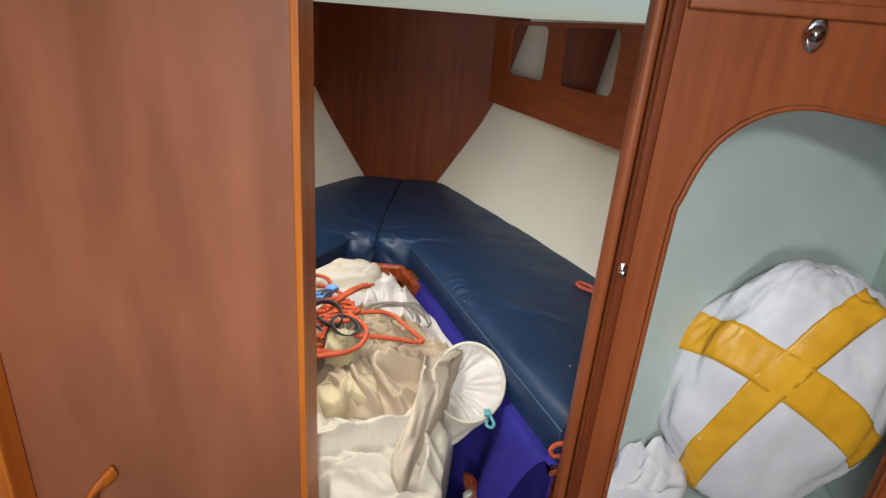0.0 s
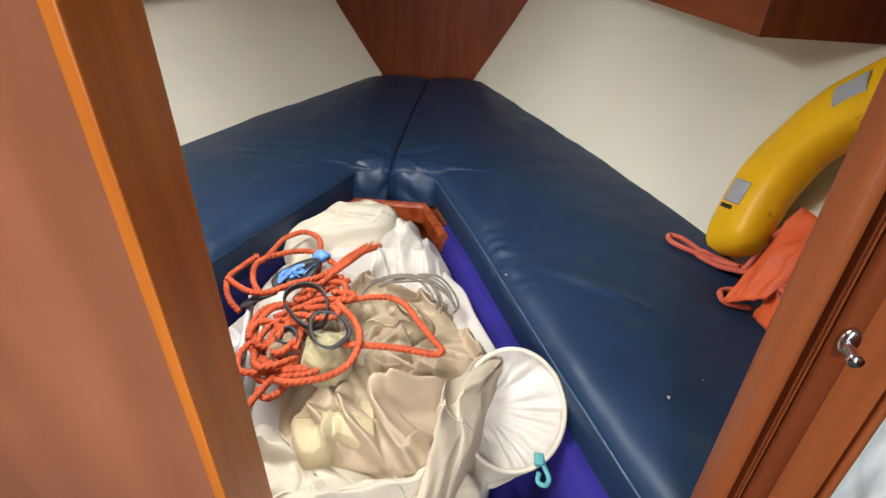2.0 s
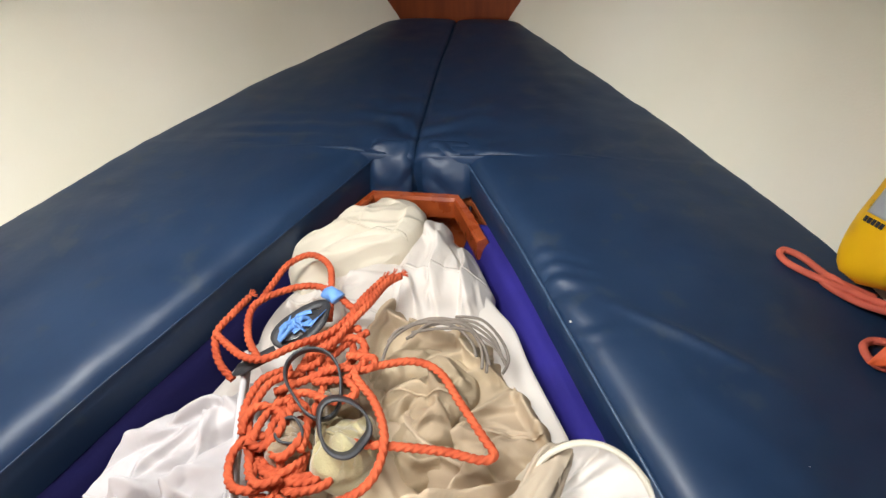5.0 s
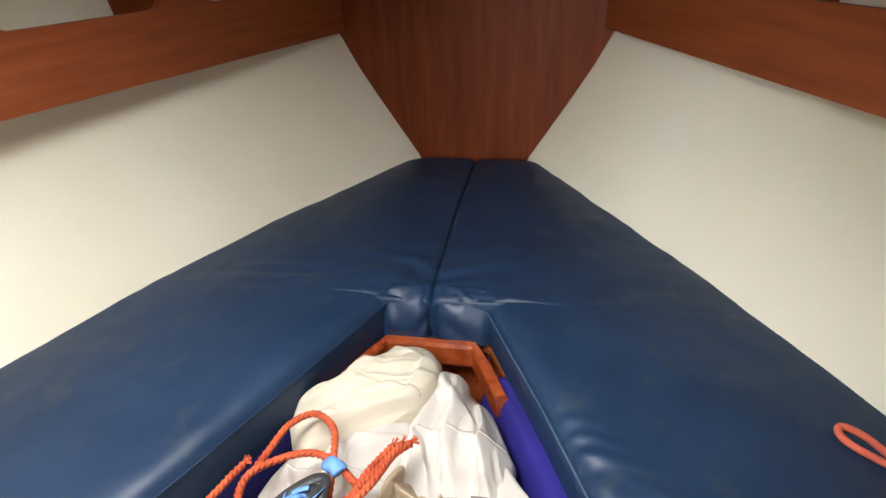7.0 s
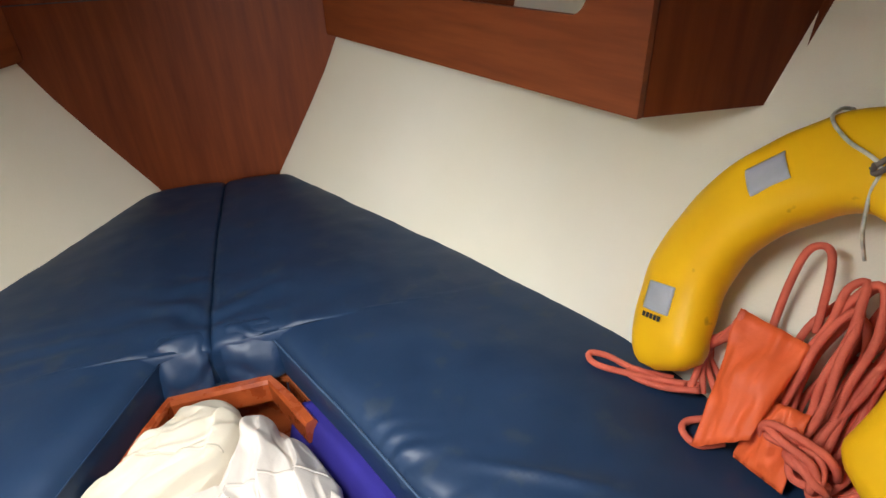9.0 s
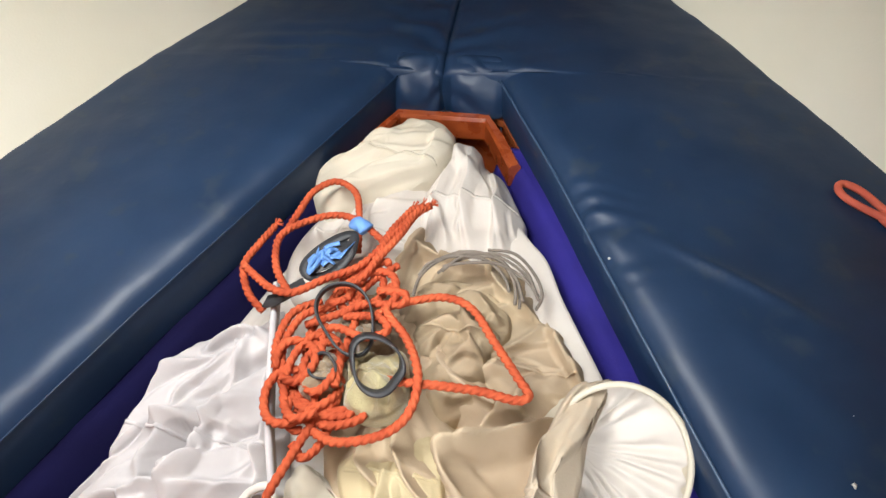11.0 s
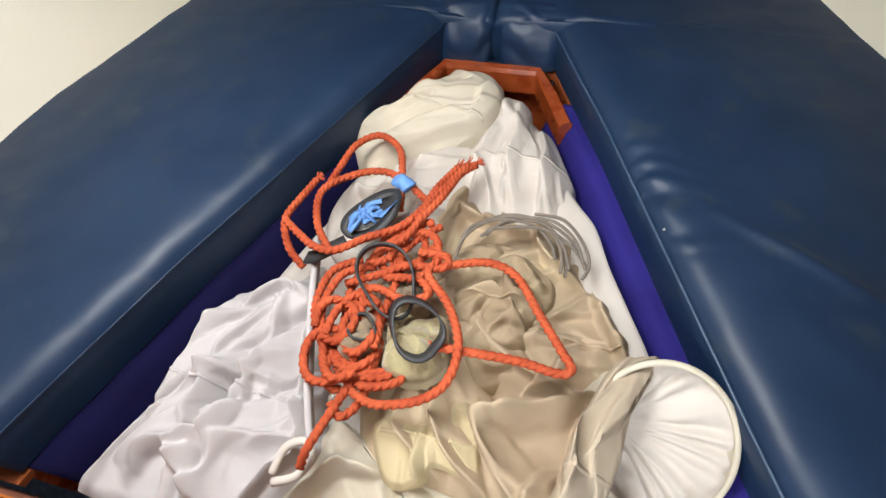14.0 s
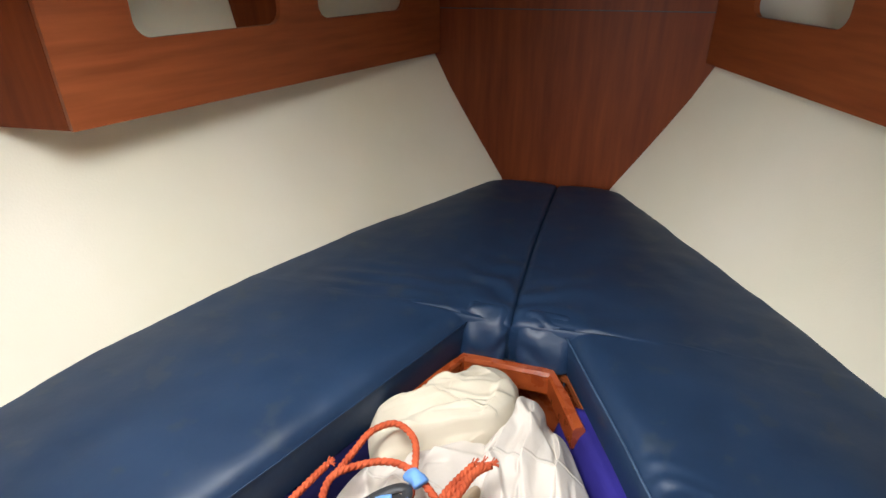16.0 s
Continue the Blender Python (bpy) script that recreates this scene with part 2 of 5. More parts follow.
# ---- structure: the forepeak ----
RIGHT = [(0.50, 0.905), (0.80, 0.89), (1.06, 0.86), (1.33, 0.80), (1.53, 0.705), (1.80, 0.57), (2.10, 0.40), (2.30, 0.285), (2.52, 0.160)]
LEFT = [(0.50, -0.90), (0.80, -0.88), (1.06, -0.85), (1.27, -0.805), (1.60, -0.69), (1.96, -0.525), (2.10, -0.45), (2.30, -0.335), (2.52, -0.215)]
FLARE = [(0.50, 0.25), (1.40, 0.245), (1.80, 0.25), (2.10, 0.25), (2.52, 0.255)]


def hull_x(side, y):
    return float(np.interp(y, *zip(*side)))


def hull_bm(side, sign):
    ys = np.linspace(0.84 if sign > 0 else 0.60, 2.56, 40)
    line = np.array(smooth_line([(x, y) for y, x in side], 8))
    rows = []
    for y in ys:
        xb = float(np.interp(y, line[:, 1], line[:, 0]))
        fl = float(np.interp(y, *zip(*FLARE)))
        row = []
        for z, k in ((0.55, -0.42), (0.70, -0.16), (0.78, 0.0), (0.88, 0.25), (1.0, 0.545), (1.1, 0.78), (1.21, 1.0), (1.4, 1.28), (CEIL + 0.02, 1.5)):
            row.append((xb + sign * fl * k, y, z))
        rows.append(row)
    out = [[(x + sign * 0.02, y, z) for x, y, z in r] for r in rows]
    bm = grid_bm(rows)
    b2 = grid_bm(out)
    me = bpy.data.meshes.new("t")
    b2.to_mesh(me)
    b2.free()
    bm.from_mesh(me)
    bpy.data.meshes.remove(me)
    bmesh.ops.recalc_face_normals(bm, faces=bm.faces)
    return bm


for nm, side, sg in (("wall_starboard", RIGHT, 1), ("wall_port", LEFT, -1)):
    tagged(link_mesh(nm, hull_bm(side, sg), M_LINER), "smooth cream liner over the flaring hull side", "wall", kind="structure")

# bow bulkhead
bow = tagged(link_mesh("wall_bow", box_bm(-0.78, 2.50, 0.5, 0.78, 2.53, CEIL + 0.02, 0), M_WOOD, smooth=False), "dark varnished mahogany bulkhead across the bow", "wall", kind="structure")
part("panel_seam", box_bm(-0.46, 2.497, 1.350, 0.41, 2.4995, 1.353, 0), M_INK, bow, "thin dark joint across the panel", smooth=False)

# deckhead with the forehatch opening
HX0, HX1, HY0, HY1 = -0.45, 0.05, 0.67, 1.17
ceil = plate_bm([(-1.3, 0.596), (1.3, 0.596), (1.3, 2.56), (-1.3, 2.56)], [rounded_rect(HX0, HY0, HX1, HY1, 0.05)], 0.04, Matrix.Translation((0, 0, CEIL + 0.04)) @ Matrix.Rotation(radians(90), 4, "X").inverted() @ Matrix.Diagonal((1, 1, -1, 1)))
tagged(link_mesh("ceiling", ceil, M_CEIL, smooth=False), "cream painted deckhead over the berth", "ceiling", kind="structure")

part_hatch = tagged(empty("forehatch"), "unseen square forehatch in the deckhead, its deep pale coaming added to shade the bow", "hatch", kind="structure")
# unseen coaming, added to cut grazing light off the bow panel's top
for q in ((HX0 - 0.02, HY0 - 0.02, HX1 + 0.02, HY0 - 0.001), (HX0 - 0.02, HY1 + 0.001, HX1 + 0.02, HY1 + 0.02), (HX0 - 0.02, HY0, HX0 - 0.001, HY1), (HX1 + 0.001, HY0, HX1 + 0.02, HY1)):
    part("coaming", box_bm(q[0], q[1], CEIL + 0.041, q[2], q[3], CEIL + 0.18, 0), M_CEIL, part_hatch, smooth=False)

# floor
tagged(link_mesh("floor", box_bm(-1.6, -2.8, -0.04, 1.6, 2.6, 0.0, 0), M_CARPET, smooth=False), "worn grey carpet on the cabin sole", "floor", kind="structure")

# overhead lockers along the hull: fascia with rounded openings, end panel and bottom
def locker(name, a, b, out, flip, label):
    thing = tagged(empty(name), label, "locker", "overhead lockers")
    ax, ay = a
    bx, by = b
    length = math.hypot(bx - ax, by - ay)
    d = Vector((bx - ax, by - ay, 0)) / length
    n = Vector((d.y, -d.x, 0)) * flip
    m = Matrix(((d.x, n.x, 0, ax), (d.y, n.y, 0, ay), (0, 0, 1, 0), (0, 0, 0, 1)))
    holes = [rounded_rect(0.19, 1.358, 0.545, 1.565, 0.035), rounded_rect(0.67, 1.358, 1.035, 1.565, 0.035)]
    part("fascia", plate_bm([(0, 1.21), (length, 1.21), (length, CEIL), (0, CEIL)], holes, 0.014, m), M_WOOD_X, thing, smooth=False)
    end = m @ Vector((length, 0, 0))
    far = Vector(out)
    e = far - end
    el = e.length
    e.normalize()
    k = Vector((-e.y, e.x, 0))
    if k.dot(d) > 0:
        k = -k
    m2 = Matrix(((e.x, k.x, 0, end.x), (e.y, k.y, 0, end.y), (0, 0, 1, 0), (0, 0, 0, 1)))
    part("end_panel", plate_bm([(0.002, 1.21), (el, 1.21), (el + 0.10, CEIL), (0.002, CEIL)], [], 0.014, m2), M_WOOD, thing, "darker mahogany end panel", smooth=False)
    part("end_trim", plate_bm([(el - 0.012, 1.205), (el + 0.012, 1.205), (el + 0.11, CEIL), (el + 0.086, CEIL)], [], -0.012, m2), M_WOOD, thing, smooth=False)
    pb = m @ Vector((0.605, -0.002, 0))
    po = pb + Vector((0.20 * flip, -0.02, 0))
    m3d = (po - pb).normalized()
    m3n = Vector((-m3d.y, m3d.x, 0))
    m3 = Matrix(((m3d.x, m3n.x, 0, pb.x), (m3d.y, m3n.y, 0, pb.y), (0, 0, 1, 0), (0, 0, 0, 1)))
    part("partition", plate_bm([(0, 1.225), (0.15, 1.225), (0.21, CEIL), (0, CEIL)], [], 0.010, m3), M_WOOD, thing, smooth=False)
    bm = bmesh.new()
    f = [bm.verts.new(v) for v in ((ax + 0.012 * flip, ay, 1.222), (bx + 0.012 * flip, by + 0.02, 1.222), (far.x, far.y + 0.02, 1.222), (ax + 0.06 * flip, ay, 1.222))]
    bm.faces.new(f)
    r = bmesh.ops.extrude_face_region(bm, geom=bm.faces[:])
    bmesh.ops.translate(bm, vec=(0, 0, 0.012), verts=[v for v in r["geom"] if isinstance(v, bmesh.types.BMVert)])
    bmesh.ops.recalc_face_normals(bm, faces=bm.faces)
    part("bottom", bm, M_LINER, thing, "pale lined locker bottom", smooth=False)
    return thing


locker("overhead_locker", (0.405, 2.497), (0.800, 1.400), (1.055, 1.375, 0), 1, "varnished mahogany overhead locker with rounded openings over the starboard berth")
locker("overhead_locker", (-0.470, 2.497), (-0.830, 1.355), (-1.075, 1.335, 0), -1, "varnished mahogany overhead locker with rounded openings over the port berth")

# ---- the V berth: base, fiddle, cushions ----
CZ, CB = 0.78, 0.660
IN_R = [(0.118, 1.600), (0.245, 1.325), (0.330, 1.120), (0.435, 0.870), (0.535, 0.640), (0.545, 0.612)]
IN_L = [(-0.116, 1.600), (-0.235, 1.315), (-0.305, 1.140), (-0.385, 0.950), (-0.490, 0.665), (-0.505, 0.612)]
base = tagged(empty("berth"), "varnished wooden berth base under the V cushions", "berth")


def strip_bm(line, off0, off1, z0, z1):
    p = [np.array(q) for q in line]
    rows = []
    for i, q in enumerate(p):
        t = p[min(i + 1, len(p) - 1)] - p[max(i - 1, 0)]
        t = t / np.linalg.norm(t)
        n = np.array((-t[1], t[0]))
        a, b = q + n * off0, q + n * off1
        rows.append([(*a, z0), (*b, z0), (*b, z1), (*a, z1)])
    bm = grid_bm(rows, False, True)
    bm.verts.ensure_lookup_table()
    bm.faces.new(bm.verts[:4])
    bm.faces.new(bm.verts[-4:])
    bmesh.ops.recalc_face_normals(bm, faces=bm.faces)
    return bm


for nm, inner, side, sg in (("berth_board", IN_R, RIGHT, 1), ("berth_board", IN_L, LEFT, -1)):
    rows = []
    for y in np.linspace(0.60, 2.50, 30):
        xi = float(np.interp(y, [q[1] for q in reversed(inner)], [q[0] for q in reversed(inner)])) if y < 1.6 else 0.0
        xo = min(hull_x(side, y), 0.560 + (y - 0.612) / 0.379) if sg > 0 else hull_x(side, y)
        rows.append([(xi, y, CB - 0.016), (xo, y, CB - 0.016), (xo, y, CB - 0.002), (xi, y, CB - 0.002)])
    bm = grid_bm(rows, False, True)
    bmesh.ops.recalc_face_normals(bm, faces=bm.faces)
    part(nm, bm, M_WOOD_X, base, smooth=False)
part("side_board", strip_bm(IN_R, 0.004, 0.022, 0.0, CB - 0.018), M_FIDDLE, base, smooth=False)
part("side_board", strip_bm(IN_L, -0.004, -0.022, 0.0, CB - 0.018), M_FIDDLE, base, smooth=False)
part("end_board", box_bm(-0.118, 1.602, 0.0, 0.118, 1.62, CB - 0.018, 0.002), M_FIDDLE, base, smooth=False)
# raised fiddle round the head of the well
FID = [(-0.185, 1.40), (-0.145, 1.500), (-0.112, 1.572), (0.090, 1.572), (0.126, 1.505), (0.165, 1.42)]
rail = sweep_bm(np.array([(x, y, 0.655) for x, y in FID]), lambda s: [(-0.013, -0.030), (0.013, -0.030), (0.013, 0.018), (0.008, 0.026), (-0.008, 0.026), (-0.013, 0.018)], up=(0, 0, 1))
part("fiddle", rail, M_FIDDLE, base, "glossy orange-red wooden fiddle rail", smooth=False)


def cushion(name, inner, side, sg, label):
    """A boxed vinyl cushion: top, rolled edges, sides, piping, with sag and creases."""
    thing = tagged(empty(name), label, "cushion", "V berth cushions")
    ys = np.concatenate([np.linspace(0.615, 1.60, 150), np.linspace(1.606, 2.497, 110)])
    outer = np.array(smooth_line([(x, y) for y, x in side], 8))
    il = np.array(even([q for q in inner], 0.01))
    rows = []
    seed = 3.1 * sg
    for y in ys:
        xo = float(np.interp(y, outer[:, 1], outer[:, 0])) + sg * 0.012
        xi = float(np.interp(y, il[::-1, 1], il[::-1, 0])) if y <= 1.60 else sg * 0.0015 - 0.012 - 0.01 * math.sin((y - 1.6) * 3.3)
        if sg > 0:
            xo = min(xo, 0.585 + (y - 0.612) / 0.379)
        pts = []
        for k in range(64):
            u = k / 63
            x = xi + (xo - xi) * u
            e_in, e_out = abs(x - xi), abs(xo - x)
            z = CZ - 0.004 + 0.010 * math.sin(math.pi * min(1, u * 1.0)) ** 0.6
            z -= 0.026 * math.exp(-e_in / 0.016) if y <= 1.60 else 0.006 * math.exp(-e_in / 0.004)
            z -= 0.002 * math.exp(-e_out / 0.02)
            if y > 1.60:
                z -= 0.022 * math.exp(-(y - 1.60) / 0.012) * min(1.0, max(0.0, (0.17 - abs(x)) / 0.05))
                z -= 0.015 * math.exp(-(2.497 - y) / 0.02)
            z += 0.0035 * fbm(x * 6, y * 6, seed) + 0.0018 * fbm(x * 17, y * 17, seed)
            w = max(0.0, 1 - abs(y - 1.72) / 0.20) * math.exp(-abs(x + 0.06) / 0.13)
            z += w * 0.006 * math.sin(70 * (y - 0.25 * abs(x)) + 5 * fbm(x * 9, y * 9, 7.0))
            if sg > 0:
                ww = math.exp(-((x - 0.50) / 0.09) ** 2) * math.exp(-((y - 1.10 + 0.60 * (x - 0.50)) / 0.012) ** 2)
                z += 0.0070 * ww
                ck = math.exp(-e_in / 0.035) * max(0.0, 1 - abs(y - 1.20) / 0.14)
                z += 0.0068 * ck * math.sin(150 * y + 9 * fbm(x * 8, y * 8, 4.0))
            else:
                ck = math.exp(-((x + 0.33) / 0.15) ** 2) * max(0.0, 1 - abs(y - 1.66) / 0.12)
                z += 0.003 * ck * math.sin(110 * (y - 0.1 * x))
            pts.append((x, y, z))
        dent = 0.007 * fbm(y * 60, sg * 3.0, 2.0) + 0.006 if 1.60 < y < 1.66 else 0.0
        lo = [(xi, y, CB + 0.006), (xi - sg * 0.003, y - dent, 0.5 * (CB + CZ)), (xi - sg * 0.002, y, CZ - 0.034)]
        hi = [(xo, y, CZ - 0.04), (xo, y, CB + 0.004)]
        rows.append(lo + pts + hi)
    # the short face across the head of the well
    bm = grid_bm(rows)
    bm.verts.ensure_lookup_table()
    m = len(rows[0])
    bm.faces.new([bm.verts[k] for k in range(m)])
    bm.faces.new([bm.verts[(len(rows) - 1) * m + k] for k in range(m)])
    bmesh.ops.recalc_face_normals(bm, faces=bm.faces)
    part("cover", bm, M_VINYL, thing)
    # puckered roll across the head of the well
    rows = []
    x0, x1 = (0.006, 0.128) if sg > 0 else (-0.128, -0.020)
    for i in range(70):
        u = i / 69
        x = x0 + (x1 - x0) * u
        mid = abs(x + 0.007) / 0.12
        row = []
        for j in range(44):
            f = j / 43
            ph = radians(-12 + 118 * f)
            q = 0.0025 * math.sin(17 * f - 5 * mid + 6 * fbm(x * 12, f * 2, seed)) * math.sin(math.pi * f) ** 0.7
            q += 0.010 * fbm(x * 18, f * 3, seed + 5) * math.sin(math.pi * f)
            q -= 0.012 * (1 - min(1.0, 4.5 * min(u, 1 - u))) ** 2
            row.append((x, 1.640 - (0.062 + q) * math.sin(ph), CB + 0.020 + (CZ - CB - 0.016 + q) * max(-0.1, math.cos(ph))))
        rows.append(row)
    roll = grid_bm(rows)
    bmesh.ops.recalc_face_normals(roll, faces=roll.faces)
    part("puckered_end", roll, M_VINYL, thing, "puckered shiny end of the vinyl cover")
    pl = [(x - sg * 0.004, y, CZ - 0.026 + 0.002 * fbm(y * 8, 3)) for x, y in even([q for q in inner], 0.02)]
    part("piping", sweep_bm(np.array(pl), round_section(0.0022 if sg > 0 else 0.0015, 6)), M_PIPING if sg > 0 else M_VINYL, thing, "sewn piping along the edge")
    return thing


cushion("berth_cushion", IN_R, RIGHT, 1, "dark blue vinyl berth cushion along the starboard hull side")
cushion("berth_cushion", IN_L, LEFT, -1, "dark blue creased vinyl berth cushion along the port hull side")


# ---- bulkhead and doorway ----
BY0, BY1 = 0.509, 0.594
DX0, DX1 = 0.026, 0.542
port_wall = tagged(link_mesh("wall_bulkhead_port", box_bm(-1.5, BY0 + 0.004, 0.0, DX0 - 0.014, BY1 - 0.002, 2.0, 0), M_DOOR_SHEEN, smooth=False), "reddish varnished mahogany bulkhead with painted pale sheen beside the doorway", "wall", kind="structure")
tagged(link_mesh("door_jamb_1", box_bm(DX0 - 0.013, BY0, 0.0, DX0, BY1, 2.0, 0.002), M_EDGE_LIT, smooth=False), "varnished wooden door jamb with its lit orange put into the colour", "jamb", kind="structure")

# starboard bulkhead: post, panel with the arched opening, locker behind it
SY = 0.550
ARCH = [(0.634, 0.50), (0.634, 1.20), (0.642, 1.30), (0.672, 1.385), (0.728, 1.436), (0.795, 1.455), (0.870, 1.449), (0.940, 1.438), (1.03, 1.41), (1.11, 1.355), (1.155, 1.27), (1.165, 1.16), (1.165, 0.50)]
arch = [tuple(q) for q in smooth_line(ARCH, 6)]
stb = tagged(link_mesh("wall_bulkhead_starboard", plate_bm([(0.562, 0.0), (1.5, 0.0), (1.5, 1.985), (0.562, 1.985)], [arch], 0.018, Matrix.Translation((0, SY, 0))), M_PANEL, smooth=False), "varnished mahogany panel with an arched locker opening", "wall", kind="structure")
hem = [(x, SY - 0.004, z) for x, z in even(arch, 0.012)]
part("arch_trim", sweep_bm(np.array(hem), lambda s: [(-0.005, -0.003), (0.003, -0.003), (0.003, 0.003), (-0.005, 0.003)], up=(0, 1, 0)), M_PANEL, stb, "rounded lip of the arch")
part("rail", box_bm(0.585, SY - 0.012, 1.578, 1.5, SY - 0.001, 1.600, 0.004), M_PANEL, stb, "thin moulding across the panel")
post = tagged(empty("door_post"), "varnished mahogany door post with a rounded lip and a groove", "post", kind="structure")
part("lip", box_bm(DX1, SY + 0.006, 0.0, DX1 + 0.017, BY1, 1.98, 0.007, 3), M_PANEL, post)
part("rebate", box_bm(DX1 + 0.0175, SY + 0.002, 0.0, 0.5615, BY1 - 0.002, 1.98, 0), M_WOOD, post, smooth=False)
part("face_bead", box_bm(0.5625, SY - 0.014, 0.0, 0.580, SY - 0.001, 1.98, 0.005, 3), M_WOOD, post)
tagged(link_mesh("wall_header", box_bm(DX0, BY0 + 0.01, 1.80, DX1, BY1 - 0.01, 1.98, 0.003), M_WOOD_X, smooth=False), "mahogany header over the doorway", "header", kind="structure")
# locker box behind the arch
lk = tagged(empty("hanging_locker"), "pale lined hanging locker behind the arched opening", "locker", kind="structure")
back = [[(0.590 + 0.66 * u, 0.612 + 0.25 * u, z) for z in np.linspace(0.0, CEIL, 8)] for u in np.linspace(0, 1, 12)]
bk = part("back", grid_bm(back), M_NICHE, lk, "pale green-white lining", smooth=False)
bk.modifiers.new("thick", "SOLIDIFY").thickness = -0.012
part("side", box_bm(1.235, SY + 0.020, 0.0, 1.250, 0.852, CEIL, 0), M_NICHE, lk, smooth=False)
sh = bmesh.new()
q = [sh.verts.new(v) for v in ((0.60, SY + 0.020, 0.555), (1.234, SY + 0.020, 0.555), (1.234, 0.838, 0.555), (0.60, 0.607, 0.555))]
sh.faces.new(q)
part("shelf", sh, M_NICHE, lk, smooth=False).modifiers.new("thick", "SOLIDIFY").thickness = 0.012


def chrome_knob(at, r, label):
    k = tagged(empty("knob"), label, "knob")
    x, y, z = at
    part("plate", sweep_bm(np.array([(x, y, z), (x, y - 0.004, z), (x, y - 0.006, z)]), lambda s: [(r * (1 - 0.25 * (s > 0.9)) * math.cos(a) * 0.6, r * (1 - 0.25 * (s > 0.9)) * math.sin(a)) for a in np.linspace(0, 2 * math.pi, 20)[:-1]], up=(0, 0, 1)), M_CHROME, k)
    part("button", sweep_bm(np.array([(x - r * 0.3, y - 0.005, z), (x - r * 0.35, y - 0.012, z), (x - r * 0.45, y - 0.022, z), (x - r * 0.5, y - 0.026, z)]), lambda s: [(r * (0.32 + 0.12 * s) * math.cos(a), r * (0.32 + 0.12 * s) * math.sin(a)) for a in np.linspace(0, 2 * math.pi, 16)[:-1]]), M_CHROME, k)
    return k


chrome_knob((0.778, SY, 1.557), 0.026, "polished chrome push knob on the mahogany panel")
chrome_knob((0.569, SY - 0.014, 1.168), 0.0125, "small chrome door catch on the door post")

# port side: trim post, finger pull
tagged(link_mesh("trim_port", box_bm(-0.64, BY0 - 0.05, 0.0, -0.552, BY0 + 0.003, 1.98, 0.004), M_EDGE_LIT, smooth=False), "varnished wooden corner post in the same lit orange colour", "post", kind="structure")
pull = tagged(empty("finger_pull"), "worn wooden finger pull on the mahogany bulkhead", "handle")
part("grip", sweep_bm(np.array(smooth_line([(-0.425, BY0 + 0.003, 0.545), (-0.418, BY0 - 0.024, 0.575), (-0.402, BY0 - 0.032, 0.602), (-0.384, BY0 - 0.024, 0.622), (-0.372, BY0 + 0.003, 0.632)], 6)), lambda s: [(0.020 * math.cos(a), 0.008 * math.sin(a)) for a in np.linspace(0, 2 * math.pi, 12)[:-1]], up=(1, 0, 0)), M_EDGE_LIT, pull)
hookv = tagged(empty("rope_becket"), "small orange rope becket hanging on the door post", "becket")
part("loop", rope_bm([(0.548, 0.600, 0.735), (0.535, 0.606, 0.725), (0.524, 0.608, 0.708), (0.532, 0.606, 0.694), (0.545, 0.602, 0.700)], 0.0055), M_ROPE, hookv)

# ---- saloon behind the camera: unseen shell added to enclose the light ----
for nm, b in (("wall_saloon_port", (-1.55, -2.8, 0, -1.50, BY0, 1.95)), ("wall_saloon_starboard", (1.50, -2.8, 0, 1.55, BY0 + 0.06, 1.95)), ("wall_saloon_aft", (-1.55, -2.85, 0, 1.55, -2.80, 1.95))):
    tagged(link_mesh(nm, box_bm(*b, 0), M_WOOD, smooth=False), "unseen mahogany side added to close the saloon", "wall", kind="structure")
sal = plate_bm([(-1.55, -2.85), (1.55, -2.85), (1.55, 0.60), (-1.55, 0.60)], [rounded_rect(0.04, -1.23, 0.60, -0.67, 0.05)], 0.04, Matrix.Translation((0, 0, 1.985 + 0.04)) @ Matrix.Rotation(radians(90), 4, "X").inverted() @ Matrix.Diagonal((1, 1, -1, 1)))
tagged(link_mesh("ceiling_saloon", sal, M_CEIL, smooth=False), "unseen cream deckhead added over the saloon", "ceiling", kind="structure")

# ---- sheets draped over the berth front ----
def drape(name, inner, sg, mat, y0, y1, label, fall=0.5, seed=1.0, full=1.0):
    rows = []
    line = even([q for q in inner], 0.012)
    for x, y in line:
        if not y0 < y < y1:
            continue
        row = []
        for k in range(30):
            s = k / 29
            if s < 0.25:
                u = s / 0.25
                dx, z = sg * (0.05 - 0.075 * u), CB + 0.004 + 0.003 * fbm(x * 20, y * 20 + u, seed)
            else:
                u = (s - 0.25) / 0.75
                reach = (0.05 + 0.05 * (1.5 - y)) * (1 - (0.75 if sg > 0 else 0.0) * math.exp(-((y - 0.85) / 0.10) ** 2))
                reach *= full
                dx = -sg * (0.025 * full + reach * min(1, u * 2.2) ** 0.8) - sg * 0.010 * (math.sin(26 * y + 3 * fbm(y * 6, u * 2, seed)) * u + 0.9 * fbm(y * 14, u * 3, seed)) * min(1, u * 3)
                z = CB + 0.003 - fall * u ** 1.25 - 0.006 * (1 - math.exp(-u * 20))
            row.append((x + dx, y, z))
        rows.append(row)
    bm = grid_bm(rows)
    ob = link_mesh(name, bm, mat)
    so = ob.modifiers.new("thick", "SOLIDIFY")
    so.thickness = 0.0015
    return tagged(ob, label, "sheet")


drape("berth_sheet", IN_R, 1, M_PURPLE, 0.612, 1.50, "purple-blue cotton sheet hanging over the berth edge", 0.52, 2.0)
drape("berth_sheet", [(x + 0.003, y) for x, y in IN_R], 1, M_PURPLE, 0.600, 0.95, "purple-blue cotton sheet tucked close against the berth side", 0.52, 8.0, 0.12)
